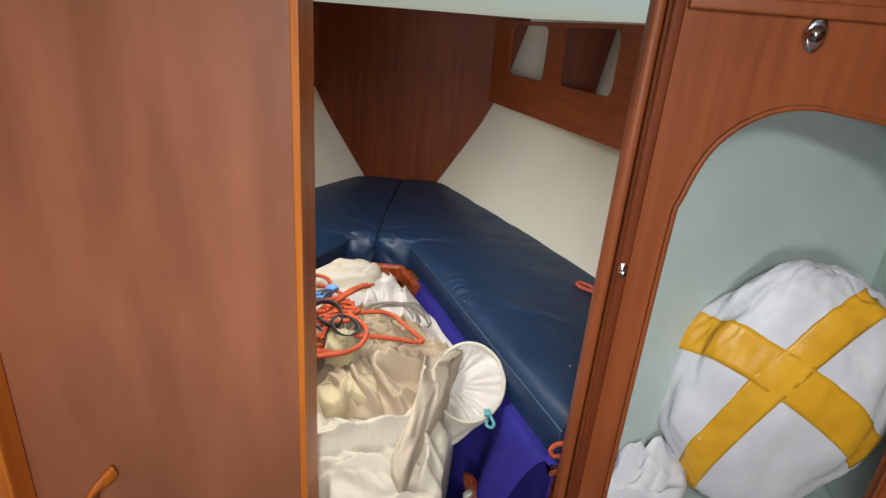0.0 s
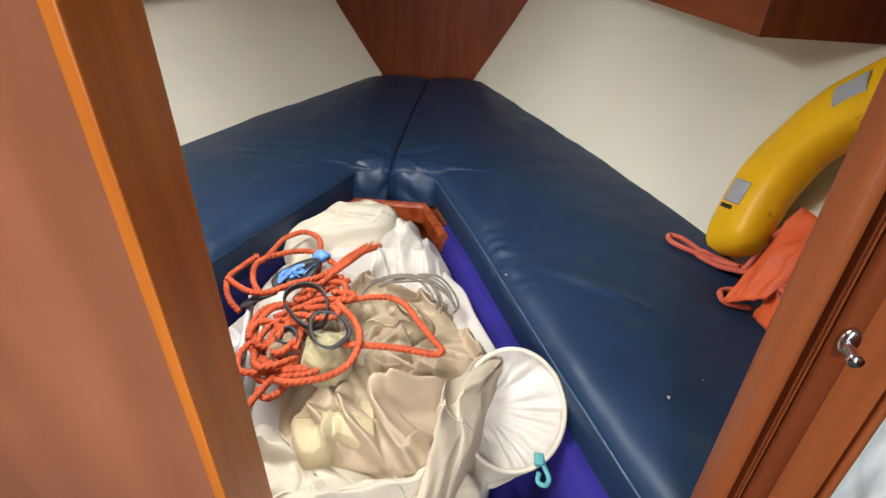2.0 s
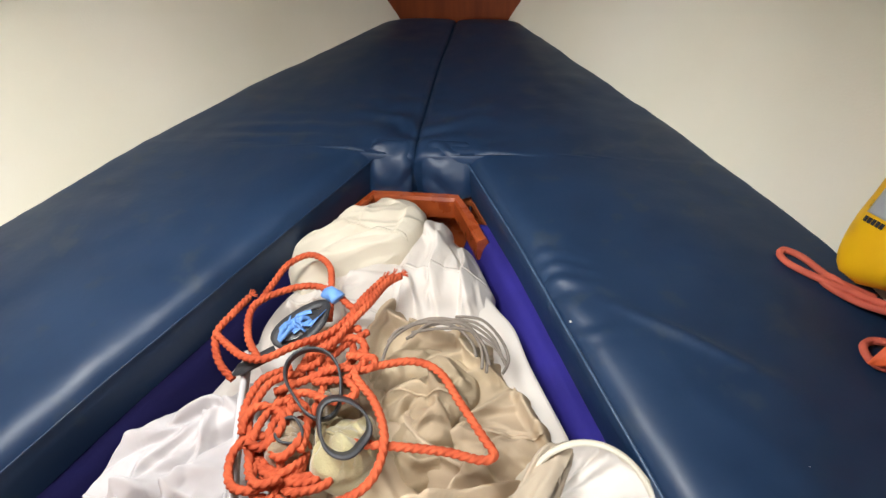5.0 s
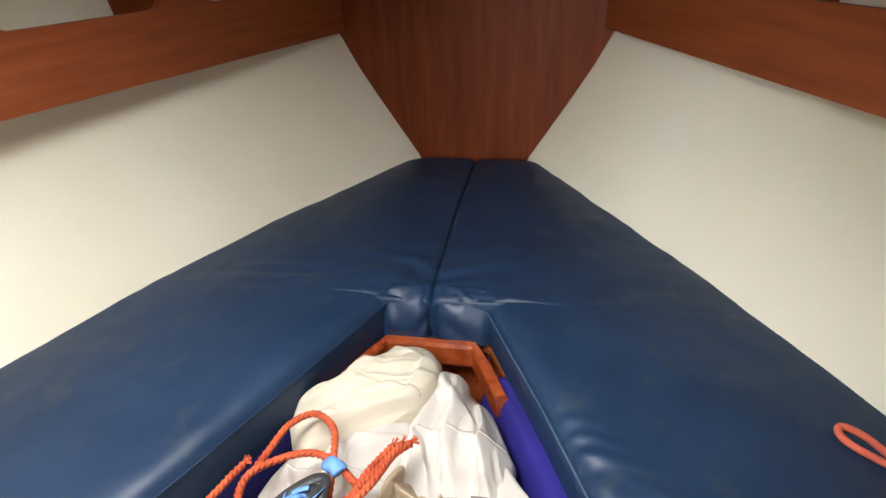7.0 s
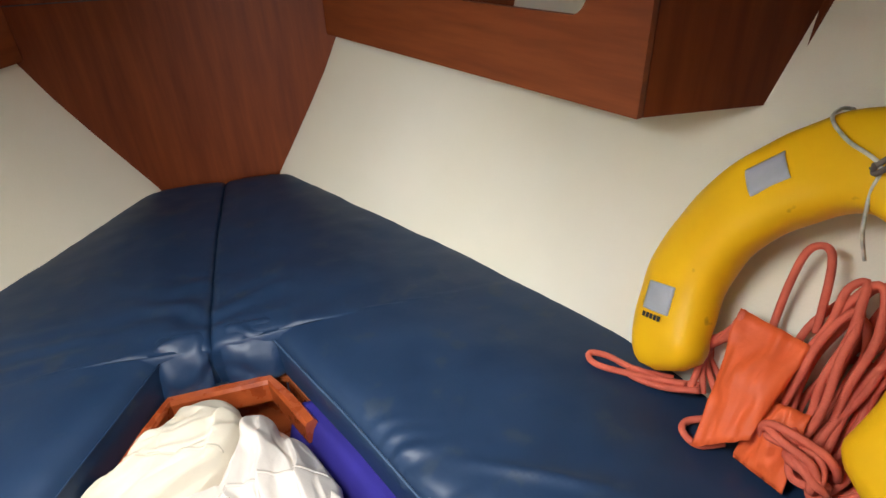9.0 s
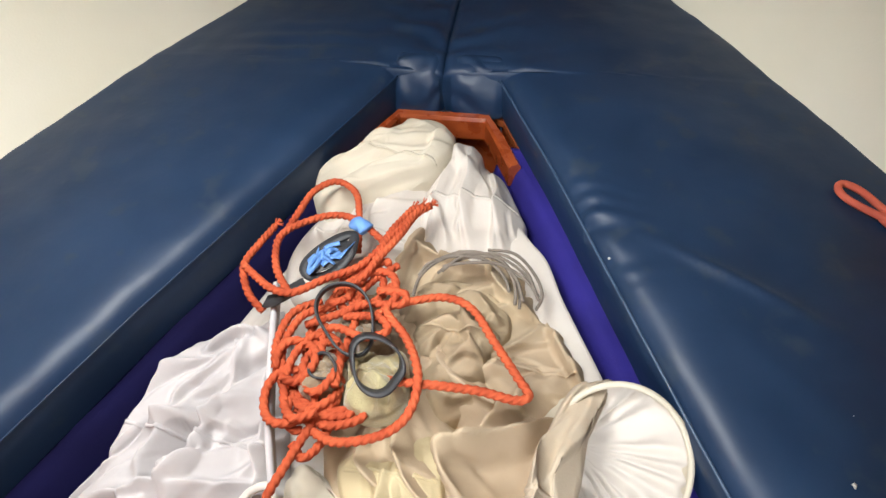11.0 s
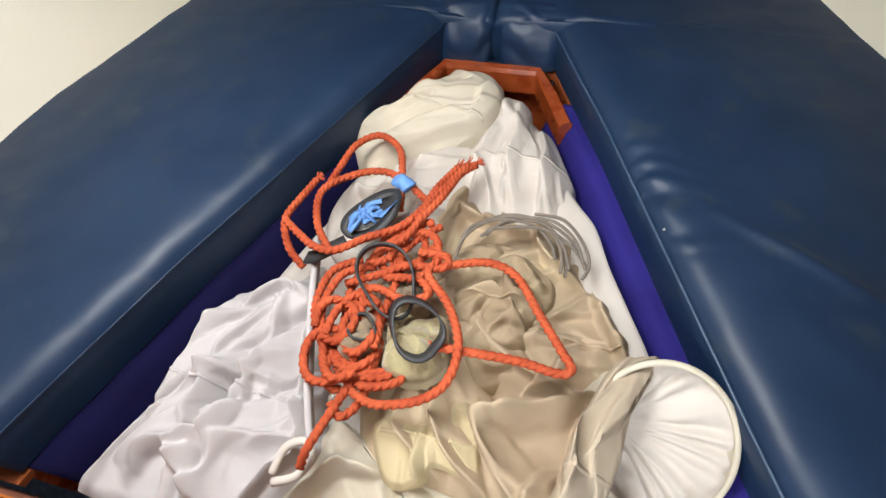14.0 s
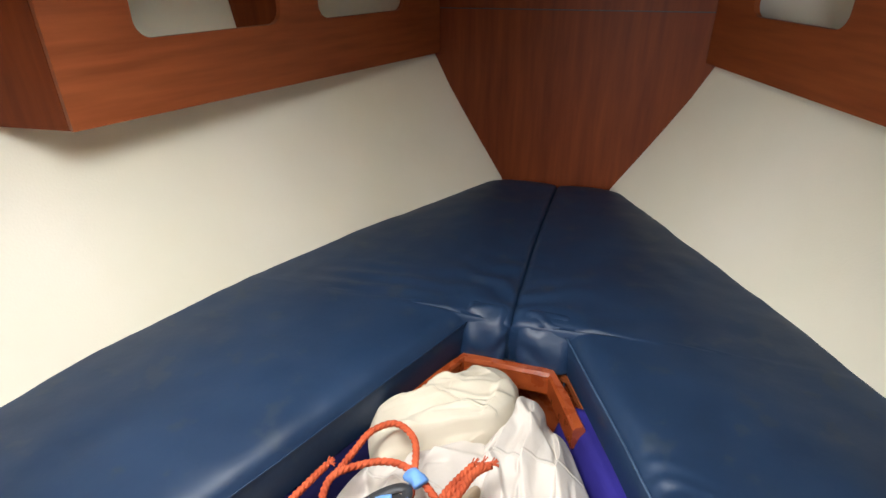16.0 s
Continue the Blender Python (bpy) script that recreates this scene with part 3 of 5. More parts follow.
drape("berth_sheet", IN_L, -1, M_NAVY_SHADE, 0.612, 1.45, "navy sheet hanging over the berth edge, coloured darker for shade", 0.52, 5.0)


# ---- heap of sails in the well ----
def cloth(name, outline, z0, mat, label, seed, along=0.0, dome=0.03, fold=0.016, skirt=0.05, tilt=(0.0, 0.0), category="sail", cx=None, n=150, count=22, small=30, spread=20.0, gather=None, seam=0, length=(0.12, 0.30), ridges=()):
    """A crumpled cloth inside an outline: lopsided folds with sharp crests run along one direction, or fan out from a gathering point."""
    rng = random.Random(int(seed * 10))
    o = even(np.array(smooth_line(outline, 14, True)), 0.002, True)
    c = np.array(cx) if cx else o.mean(0)
    ang = np.arctan2(o[:, 1] - c[1], o[:, 0] - c[0])
    order = np.argsort(ang)
    rad = np.linalg.norm(o - c, axis=1)
    g = np.linspace(-1, 1, n)
    gx, gy = np.meshgrid(g, g, indexing="ij")
    u, v = gx * np.sqrt(1 - gy * gy / 2), gy * np.sqrt(1 - gx * gx / 2)
    r, a = np.hypot(u, v), np.arctan2(v, u)
    rmax = np.interp(a, ang[order], rad[order], period=2 * math.pi)
    x, y = c[0] + r * rmax * np.cos(a), c[1] + r * rmax * np.sin(a)
    base = z0 + dome * (1 - r ** 2.2) + tilt[0] * (x - c[0]) + tilt[1] * (y - c[1])
    soft = np.array([[(fbm(9 * x[i, j], 9 * y[i, j], seed), fbm(9 * x[i, j], 9 * y[i, j], seed + 3), fbm(26 * x[i, j], 26 * y[i, j], seed + 6)) for j in range(n)] for i in range(n)])
    wx, wy = x + 0.022 * soft[..., 0] + 0.004 * soft[..., 2], y + 0.022 * soft[..., 1] + 0.004 * soft[..., 2]
    z = base + 0.7 * fold * soft[..., 0] + 0.15 * fold * soft[..., 2]

    def crease(amount, wide, steep, ln):
        k = rng.randrange(len(o))
        q = math.sqrt(rng.random()) * 0.95
        px, py = c + (o[k] - c) * q
        th = radians(along + rng.gauss(0, spread))
        if gather:
            th = math.atan2(py - gather[1], px - gather[0]) + radians(rng.gauss(0, spread * 0.6))
        ct, st = math.cos(th), math.sin(th)
        l, d = (wx - px) * ct + (wy - py) * st, -(wx - px) * st + (wy - py) * ct
        d = d + rng.uniform(-2.0, 2.0) * l * l
        if rng.random() < 0.5:
            d = -d
        t = np.where(d < 0, 1 + d / wide, 1 - d / steep).clip(0, 1)
        win = (1 - (2 * l / ln) ** 2).clip(0, 1) ** 0.8
        return amount * win * (t * t * (1.6 - 0.6 * t))

    for k in range(count):
        w = rng.uniform(0.020, 0.050)
        z = z + crease(fold * rng.uniform(0.6, 1.6), w, rng.uniform(0.007, 0.016), rng.uniform(*length)) - 0.16 * fold / count * 10
    for k in range(count // 2):
        z = z - crease(fold * rng.uniform(0.7, 1.5), rng.uniform(0.008, 0.018), rng.uniform(0.005, 0.010), rng.uniform(0.06, 0.20))
    for k in range(small):
        z = z + crease(fold * rng.uniform(0.10, 0.28) * (1 if rng.random() < 0.7 else -1), rng.uniform(0.005, 0.012), rng.uniform(0.003, 0.006), rng.uniform(0.03, 0.09))
    for line, amount, wide, steep in ridges:
        q = np.array(smooth_line(line, 5))[:, :2]
        best, side, at = np.full(x.shape, 9.0), np.zeros(x.shape), np.zeros(x.shape)
        qx, qy = x + 0.25 * (wx - x), y + 0.25 * (wy - y)
        for k in range(len(q) - 1):
            ex, ey = q[k + 1] - q[k]
            ll = ex * ex + ey * ey + 1e-9
            h = (((qx - q[k, 0]) * ex + (qy - q[k, 1]) * ey) / ll).clip(0, 1)
            dx, dy = qx - q[k, 0] - h * ex, qy - q[k, 1] - h * ey
            d = np.hypot(dx, dy)
            near = d < best
            side = np.where(near, ex * dy - ey * dx, side)
            at = np.where(near, (k + h) / (len(q) - 1), at)
            best = np.where(near, d, best)
        t = (1 - best / np.where(side > 0, wide, steep)).clip(0, 1)
        z = z + 1.75 * amount * (0.45 + 0.55 * np.sin(math.pi * at)) * t * t * (1.7 - 0.7 * t)
    z = z - 0.014 * ((r - 0.9) / 0.1).clip(0, 1) ** 2
    for k in range(3):
        z[1:-1, 1:-1] += 0.16 * (z[:-2, 1:-1] + z[2:, 1:-1] + z[1:-1, :-2] + z[1:-1, 2:] - 4 * z[1:-1, 1:-1])
    # crests lean over a little, as soft cloth does
    lean = np.array((math.cos(radians(along + 90)), math.sin(radians(along + 90))))
    rise = (z - base).clip(0, 0.03) * (1 - r ** 4)
    p = np.stack([x + 0.55 * lean[0] * rise, y + 0.55 * lean[1] * rise, z], -1)
    ring = np.concatenate([p[:-1, 0], p[-1, :-1], p[:0:-1, -1], p[0, :0:-1]])
    bm = grid_bm([[tuple(p[i, j]) for j in range(n)] for i in range(n)])
    edge = []
    for k in range(1, 5):
        e = ring.copy()
        e[:, :2] = c + (ring[:, :2] - c) * (1 - 0.012 * k)
        e[:, 2] = ring[:, 2] - skirt * (k / 4) ** 1.2
        edge.append(e)
    vs = [[bm.verts.new(q) for q in e] for e in [ring] + edge]
    for k in range(4):
        for i in range(len(ring)):
            j = (i + 1) % len(ring)
            bm.faces.new((vs[k][i], vs[k][j], vs[k + 1][j], vs[k + 1][i]))
    bmesh.ops.remove_doubles(bm, verts=bm.verts, dist=0.0002)
    bmesh.ops.recalc_face_normals(bm, faces=bm.faces)
    thing = tagged(empty(name), label, category)
    part("cloth", bm, mat, thing)
    for k in range(seam):
        col = int(n * (k + 1) / (seam + 1))
        line = p[8:-8, col] + np.array((0, 0, 0.0008))
        part("seam", sweep_bm(line, lambda s: [(-0.003, -0.0005), (0.003, -0.0005), (0.003, 0.0005), (-0.003, 0.0005)], up=(0, 0, 1)), mat, thing, "stitched seam")
    return thing


BEIGE_FOLDS = [([(0.265, 0.888), (0.193, 0.845), (0.126, 0.82)], 0.018, 0.035, 0.008), ([(0.251, 0.841), (0.241, 0.786), (0.226, 0.734)], 0.016, 0.030, 0.008), ([(0.054, 0.83), (0.084, 0.766), (0.129, 0.729)], 0.020, 0.030, 0.008), ([(0.118, 0.826), (0.141, 0.769), (0.193, 0.71)], 0.018, 0.035, 0.008), ([(0.221, 0.937), (0.168, 0.841), (0.118, 0.826)], 0.014, 0.030, 0.010), ([(0.252, 1.037), (0.276, 0.984), (0.306, 0.931)], 0.012, 0.040, 0.012), ([(0.005, 0.794), (0.032, 0.764), (0.064, 0.737)], 0.018, 0.025, 0.008), ([(0.239, 0.773), (0.204, 0.761), (0.181, 0.713)], 0.010, 0.020, 0.006), ([(0.01, 1.171), (0.056, 1.137), (0.125, 1.136)], 0.014, 0.025, 0.008), ([(0.136, 1.165), (0.168, 1.095), (0.222, 1.058)], 0.012, 0.025, 0.008), ([(0.08, 0.963), (0.117, 0.914), (0.201, 0.882)], 0.012, 0.020, 0.006)]
BAG_FOLDS = [([(-0.277, 0.686), (-0.258, 0.767), (-0.228, 0.843)], -0.016, 0.035, 0.006), ([(-0.192, 0.608), (-0.169, 0.653), (-0.139, 0.705), (-0.097, 0.735)], 0.014, 0.018, 0.006), ([(-0.176, 0.894), (-0.147, 0.796), (-0.124, 0.725)], 0.012, 0.030, 0.005), ([(-0.332, 0.655), (-0.325, 0.678), (-0.287, 0.695), (-0.241, 0.641)], 0.016, 0.030, 0.008), ([(-0.277, 0.686), (-0.225, 0.727), (-0.218, 0.785)], 0.014, 0.020, 0.006), ([(-0.278, 0.729), (-0.235, 0.753), (-0.22, 0.838)], 0.010, 0.020, 0.006), ([(-0.283, 0.925), (-0.251, 0.977), (-0.194, 0.957)], 0.014, 0.018, 0.006), ([(-0.247, 0.964), (-0.226, 0.906), (-0.225, 0.868)], 0.010, 0.020, 0.006), ([(-0.302, 0.942), (-0.33, 0.852), (-0.348, 0.752)], 0.014, 0.050, 0.014)]
FOOT_FOLDS = [([(-0.032, 0.619), (0.028, 0.622), (0.097, 0.639), (0.159, 0.651), (0.207, 0.67), (0.236, 0.71), (0.25, 0.758)], 0.030, 0.055, 0.007), ([(-0.142, 0.634), (-0.105, 0.674), (-0.066, 0.716), (-0.012, 0.725)], 0.020, 0.030, 0.010), ([(0.051, 0.729), (0.145, 0.693), (0.215, 0.7)], -0.010, 0.030, 0.020), ([(-0.102, 0.622), (-0.068, 0.648), (-0.028, 0.655)], 0.016, 0.030, 0.006), ([(-0.158, 0.599), (-0.106, 0.634), (-0.091, 0.677)], 0.014, 0.020, 0.006), ([(0.045, 0.606), (0.118, 0.596), (0.204, 0.601)], 0.012, 0.030, 0.008), ([(0.242, 0.686), (0.26, 0.641), (0.253, 0.594)], 0.014, 0.030, 0.008)]
cloth("white_sail", [(-0.40, 0.62), (-0.385, 0.72), (-0.315, 0.98), (-0.225, 1.22), (-0.12, 1.46), (0.09, 1.47), (0.185, 1.265), (0.240, 1.180), (0.280, 1.085), (0.328, 0.965), (0.335, 0.86), (0.30, 0.72), (0.22, 0.62), (-0.1, 0.61)], 0.630, M_SAIL, "crumpled white sail filling the well between the berths", 11.0, 70, 0.02, 0.010, 0.45, tilt=(0.0, 0.06), n=110)
cloth("sail_fold", [(-0.226, 1.150), (-0.205, 1.21), (-0.150, 1.262), (-0.06, 1.33), (0.0, 1.34), (0.012, 1.26), (0.0, 1.15), (-0.04, 1.07), (-0.11, 1.04), (-0.19, 1.05), (-0.222, 1.10)], 0.690, M_SAIL, "white sailcloth lying in soft pleats below the bundle", 25.0, 62, 0.035, 0.011, 0.14, n=110, count=10, small=20, seam=1)
cloth("sail_fold", [(-0.205, 1.245), (-0.232, 1.305), (-0.226, 1.352), (-0.168, 1.386), (-0.124, 1.432), (-0.094, 1.462), (-0.060, 1.535), (0.005, 1.532), (0.038, 1.462), (0.034, 1.394), (0.0, 1.335), (-0.045, 1.292), (-0.085, 1.270), (-0.137, 1.235), (-0.175, 1.212)], 0.700, M_CREAM, "cream-white bundled sail end near the head of the well", 21.0, 40, 0.058, 0.009, 0.14, cx=(-0.09, 1.37), count=8, small=14, seam=1, ridges=[([(-0.175, 1.235), (-0.10, 1.290), (0.0, 1.365), (0.028, 1.43)], 0.012, 0.040, 0.012), ([(-0.215, 1.335), (-0.14, 1.355), (-0.08, 1.41)], 0.008, 0.030, 0.012)])
cloth("sail_fold", [(-0.03, 1.295), (-0.005, 1.381), (0.030, 1.468), (0.061, 1.492), (0.092, 1.470), (0.108, 1.422), (0.151, 1.392), (0.192, 1.300), (0.203, 1.263), (0.190, 1.19), (0.12, 1.13), (0.04, 1.14), (-0.01, 1.20)], 0.674, M_SAIL, "white gathered sailcloth with long pleats", 33.0, 100, 0.046, 0.010, 0.12, cx=(0.09, 1.29), count=10, small=20, gather=(0.07, 1.62), spread=14, seam=1, ridges=[([(0.07, 1.46), (0.085, 1.36), (0.075, 1.22)], 0.016, 0.030, 0.008), ([(0.04, 1.44), (0.03, 1.32), (0.02, 1.20)], 0.013, 0.030, 0.008), ([(0.12, 1.39), (0.14, 1.29), (0.14, 1.18)], 0.013, 0.030, 0.008)])
cloth("beige_sail", [(-0.06, 1.205), (0.002, 1.240), (0.063, 1.222), (0.146, 1.200), (0.215, 1.135), (0.236, 1.072), (0.286, 1.002), (0.316, 0.931), (0.292, 0.86), (0.262, 0.78), (0.235, 0.69), (0.185, 0.690), (0.125, 0.715), (0.051, 0.727), (-0.01, 0.723), (-0.05, 0.777), (-0.10, 0.984), (-0.08, 1.12)], 0.690, M_BEIGE, "beige weathered sailcloth crumpled over the heap", 42.0, 120, 0.035, 0.014, 0.10, n=190, seam=1, count=26, small=60, gather=(0.02, 0.93), spread=30, ridges=[(line, 2.1 * up, 1.1 * wide, steep) for line, up, wide, steep in BEIGE_FOLDS])
cloth("beige_sail", [(0.005, 1.035), (0.043, 1.095), (0.126, 1.105), (0.185, 1.057), (0.190, 1.000), (0.160, 0.955), (0.165, 0.90), (0.110, 0.850), (0.072, 0.910), (0.045, 0.975)], 0.722, M_TAUPE, "brownish rumpled canvas lying on the beige sail", 47.0, 40, 0.026, 0.014, 0.05, n=110, count=16, length=(0.05, 0.13), spread=40, seam=1, ridges=[([(0.045, 0.985), (0.10, 1.00), (0.165, 0.99)], 0.014, 0.030, 0.008), ([(0.10, 0.93), (0.13, 0.955), (0.160, 0.945)], 0.016, 0.025, 0.006), ([(0.09, 0.90), (0.115, 0.885), (0.150, 0.90)], 0.014, 0.025, 0.006)])
cloth("sail_fold", [(-0.020, 0.760), (-0.024, 0.792), (0.021, 0.812), (0.069, 0.838), (0.114, 0.836), (0.128, 0.779), (0.133, 0.733), (0.101, 0.742), (0.071, 0.745), (0.052, 0.722), (0.012, 0.712)], 0.706, M_STRAW, "pale straw-yellow sailcloth in stiff folds", 51.0, 100, 0.014, 0.008, 0.06, n=100, count=6, small=16, length=(0.05, 0.12), gather=(0.05, 0.95), seam=1, ridges=[([(0.055, 0.83), (0.080, 0.785), (0.125, 0.74)], 0.012, 0.030, 0.006), ([(0.0, 0.79), (0.030, 0.770), (0.050, 0.73)], 0.012, 0.028, 0.006)])
cloth("sail_bag", [(-0.333, 0.952), (-0.305, 0.965), (-0.265, 0.996), (-0.225, 1.002), (-0.205, 1.035), (-0.172, 0.967), (-0.116, 0.798), (-0.094, 0.738), (-0.14, 0.66), (-0.18, 0.615), (-0.26, 0.606), (-0.36, 0.606), (-0.415, 0.615), (-0.406, 0.645), (-0.390, 0.709), (-0.365, 0.785), (-0.346, 0.883)], 0.680, M_BAG, "white stiff sail bag with a straight hemmed edge", 57.0, 62, 0.03, 0.014, 0.16, category="bag", n=170, count=18, small=40, seam=1, ridges=[(line, 1.6 * up, wide, steep) for line, up, wide, steep in BAG_FOLDS])
cloth("sail_fold", [(-0.200, 0.612), (-0.180, 0.675), (-0.115, 0.724), (-0.088, 0.783), (-0.042, 0.770), (-0.015, 0.745), (0.074, 0.748), (0.150, 0.738), (0.222, 0.735), (0.265, 0.75), (0.305, 0.72), (0.300, 0.62), (0.29, 0.53), (0.16, 0.50), (0.07, 0.53), (0.035, 0.60), (-0.10, 0.606)], 0.634, M_CREAM, "thin cream-white sail draped across the foot of the heap", 63.0, -14, 0.02, 0.012, 0.30, tilt=(0.0, 0.45), n=170, cx=(0.10, 0.655), count=14, small=40, length=(0.14, 0.36), seam=1, ridges=[(line, 1.4 * up, wide, steep) for line, up, wide, steep in FOOT_FOLDS])


# ---- the hooped bag mouth ----
def hooped_bag():
    thing = tagged(empty("hooped_bag"), "cream canvas bag with a round hooped mouth lying open", "bag")
    c = Vector((0.349, 0.839, 0.701))
    nrm = Vector((-0.06, -0.60, 0.79)).normalized()
    ax = Vector((1, 0.0, 0)) - nrm * nrm.x
    ax.normalize()
    ay = nrm.cross(ax)
    R = 0.097

    def ring(a, r, d):
        return c + (ax * math.cos(a) * 0.92 + ay * math.sin(a) * 1.05) * r - nrm * d

    hoop = np.array([ring(2 * math.pi * k / 72, R, 0.003 * math.sin(2 * math.pi * k / 24)) for k in range(72)])
    part("hem", sweep_bm(hoop, round_section(0.0045, 8), closed=True), M_CREAM, thing, "rolled hem over the hoop")
    rows = []
    for k in range(200):
        a = 2 * math.pi * k / 200
        row = []
        for j in range(36):
            s = j / 35
            r = R * (1 - 0.97 * s ** 1.6) * (1 + 0.09 * s * fbm(5 * math.cos(a), 5 * math.sin(a), s * 2) * 2 + 0.03 * min(1, 2.5 * s) * math.sin(15 * a + 2.2 * math.sin(2 * a + 1) + 1.5 * math.sin(5 * a) + 1))
            pleat = math.sin(15 * a + 2.2 * math.sin(2 * a + 1) + 1.5 * math.sin(5 * a)) * math.sin(math.pi * min(1, 1.25 * s)) ** 0.6
            crumple = 0.020 * s * fbm(4 * math.cos(a) * (1 - s) + 2 * s, 4 * math.sin(a) * (1 - s), 3.0) + 0.010 * s * fbm(9 * math.cos(a) * (1 - s), 9 * math.sin(a) * (1 - s), 5.0)
            row.append(ring(a, r, 0.002 + 0.040 * s ** 0.8 + 0.0045 * pleat + 0.4 * crumple) + ax * (-0.060 * s * s))
        rows.append(row)
    part("lining", grid_bm(rows, True, False), M_SAIL, thing, "pleated cream inside of the mouth")
    rows = []
    for k in range(120):
        a = 2 * math.pi * k / 120
        row = []
        for j in range(30):
            s = j / 29
            r = R * (1.03 + 0.18 * s * (1 + math.cos(a - 2.6))) * (1 + 0.05 * math.sin(11 * a + 4 * s) * s)
            p = ring(a, r * (1 - 0.25 * s), 0.0) + Vector((-0.07 * s * s, 0.02 * s, -0.10 * s - 0.03 * s * s))
            p += Vector((0.01 * fbm(p.x * 20, p.y * 20, p.z * 20), 0, 0))
            row.append(p)
        rows.append(row)
    part("canvas", grid_bm(rows, True, False), M_CREAM, thing, "creased canvas body of the bag")
    # plastic clip at the hoop
    clip = empty("clip")
    clip.parent = thing
    at = Vector((0.402, 0.757, 0.652))
    q = smooth_line([at + Vector((0, 0.022, 0.012)), at + Vector((0.004, 0.006, 0.006)), at + Vector((0.012, -0.012, 0.0)), at + Vector((0.006, -0.024, -0.002)), at + Vector((-0.006, -0.020, 0.0)), at + Vector((-0.004, -0.006, 0.004))], 8)
    part("hook", sweep_bm(even(q, 0.003), lambda s: [(0.0042 * math.cos(a), 0.003 * math.sin(a)) for a in np.linspace(0, 2 * math.pi, 10)[:-1]]), M_TEAL, clip, "worn teal plastic hook")
    part("jaw", box_bm(at.x - 0.012, at.y + 0.004, at.z + 0.004, at.x + 0.004, at.y + 0.026, at.z + 0.014, 0.003), M_TEAL, clip)
    return thing


hooped_bag()
cloth("canvas_fold", [(0.340, 0.940), (0.285, 0.925), (0.250, 0.85), (0.232, 0.778), (0.215, 0.725), (0.195, 0.660), (0.185, 0.590), (0.215, 0.560), (0.240, 0.630), (0.262, 0.690), (0.285, 0.745), (0.300, 0.80), (0.308, 0.86), (0.322, 0.90)], 0.714, M_CANVAS, "loose cream canvas fold hanging from the hooped mouth", 81.0, 78, 0.022, 0.011, 0.10, tilt=(0.0, 0.24), n=110, cx=(0.262, 0.765), count=14, spread=14, seam=1)


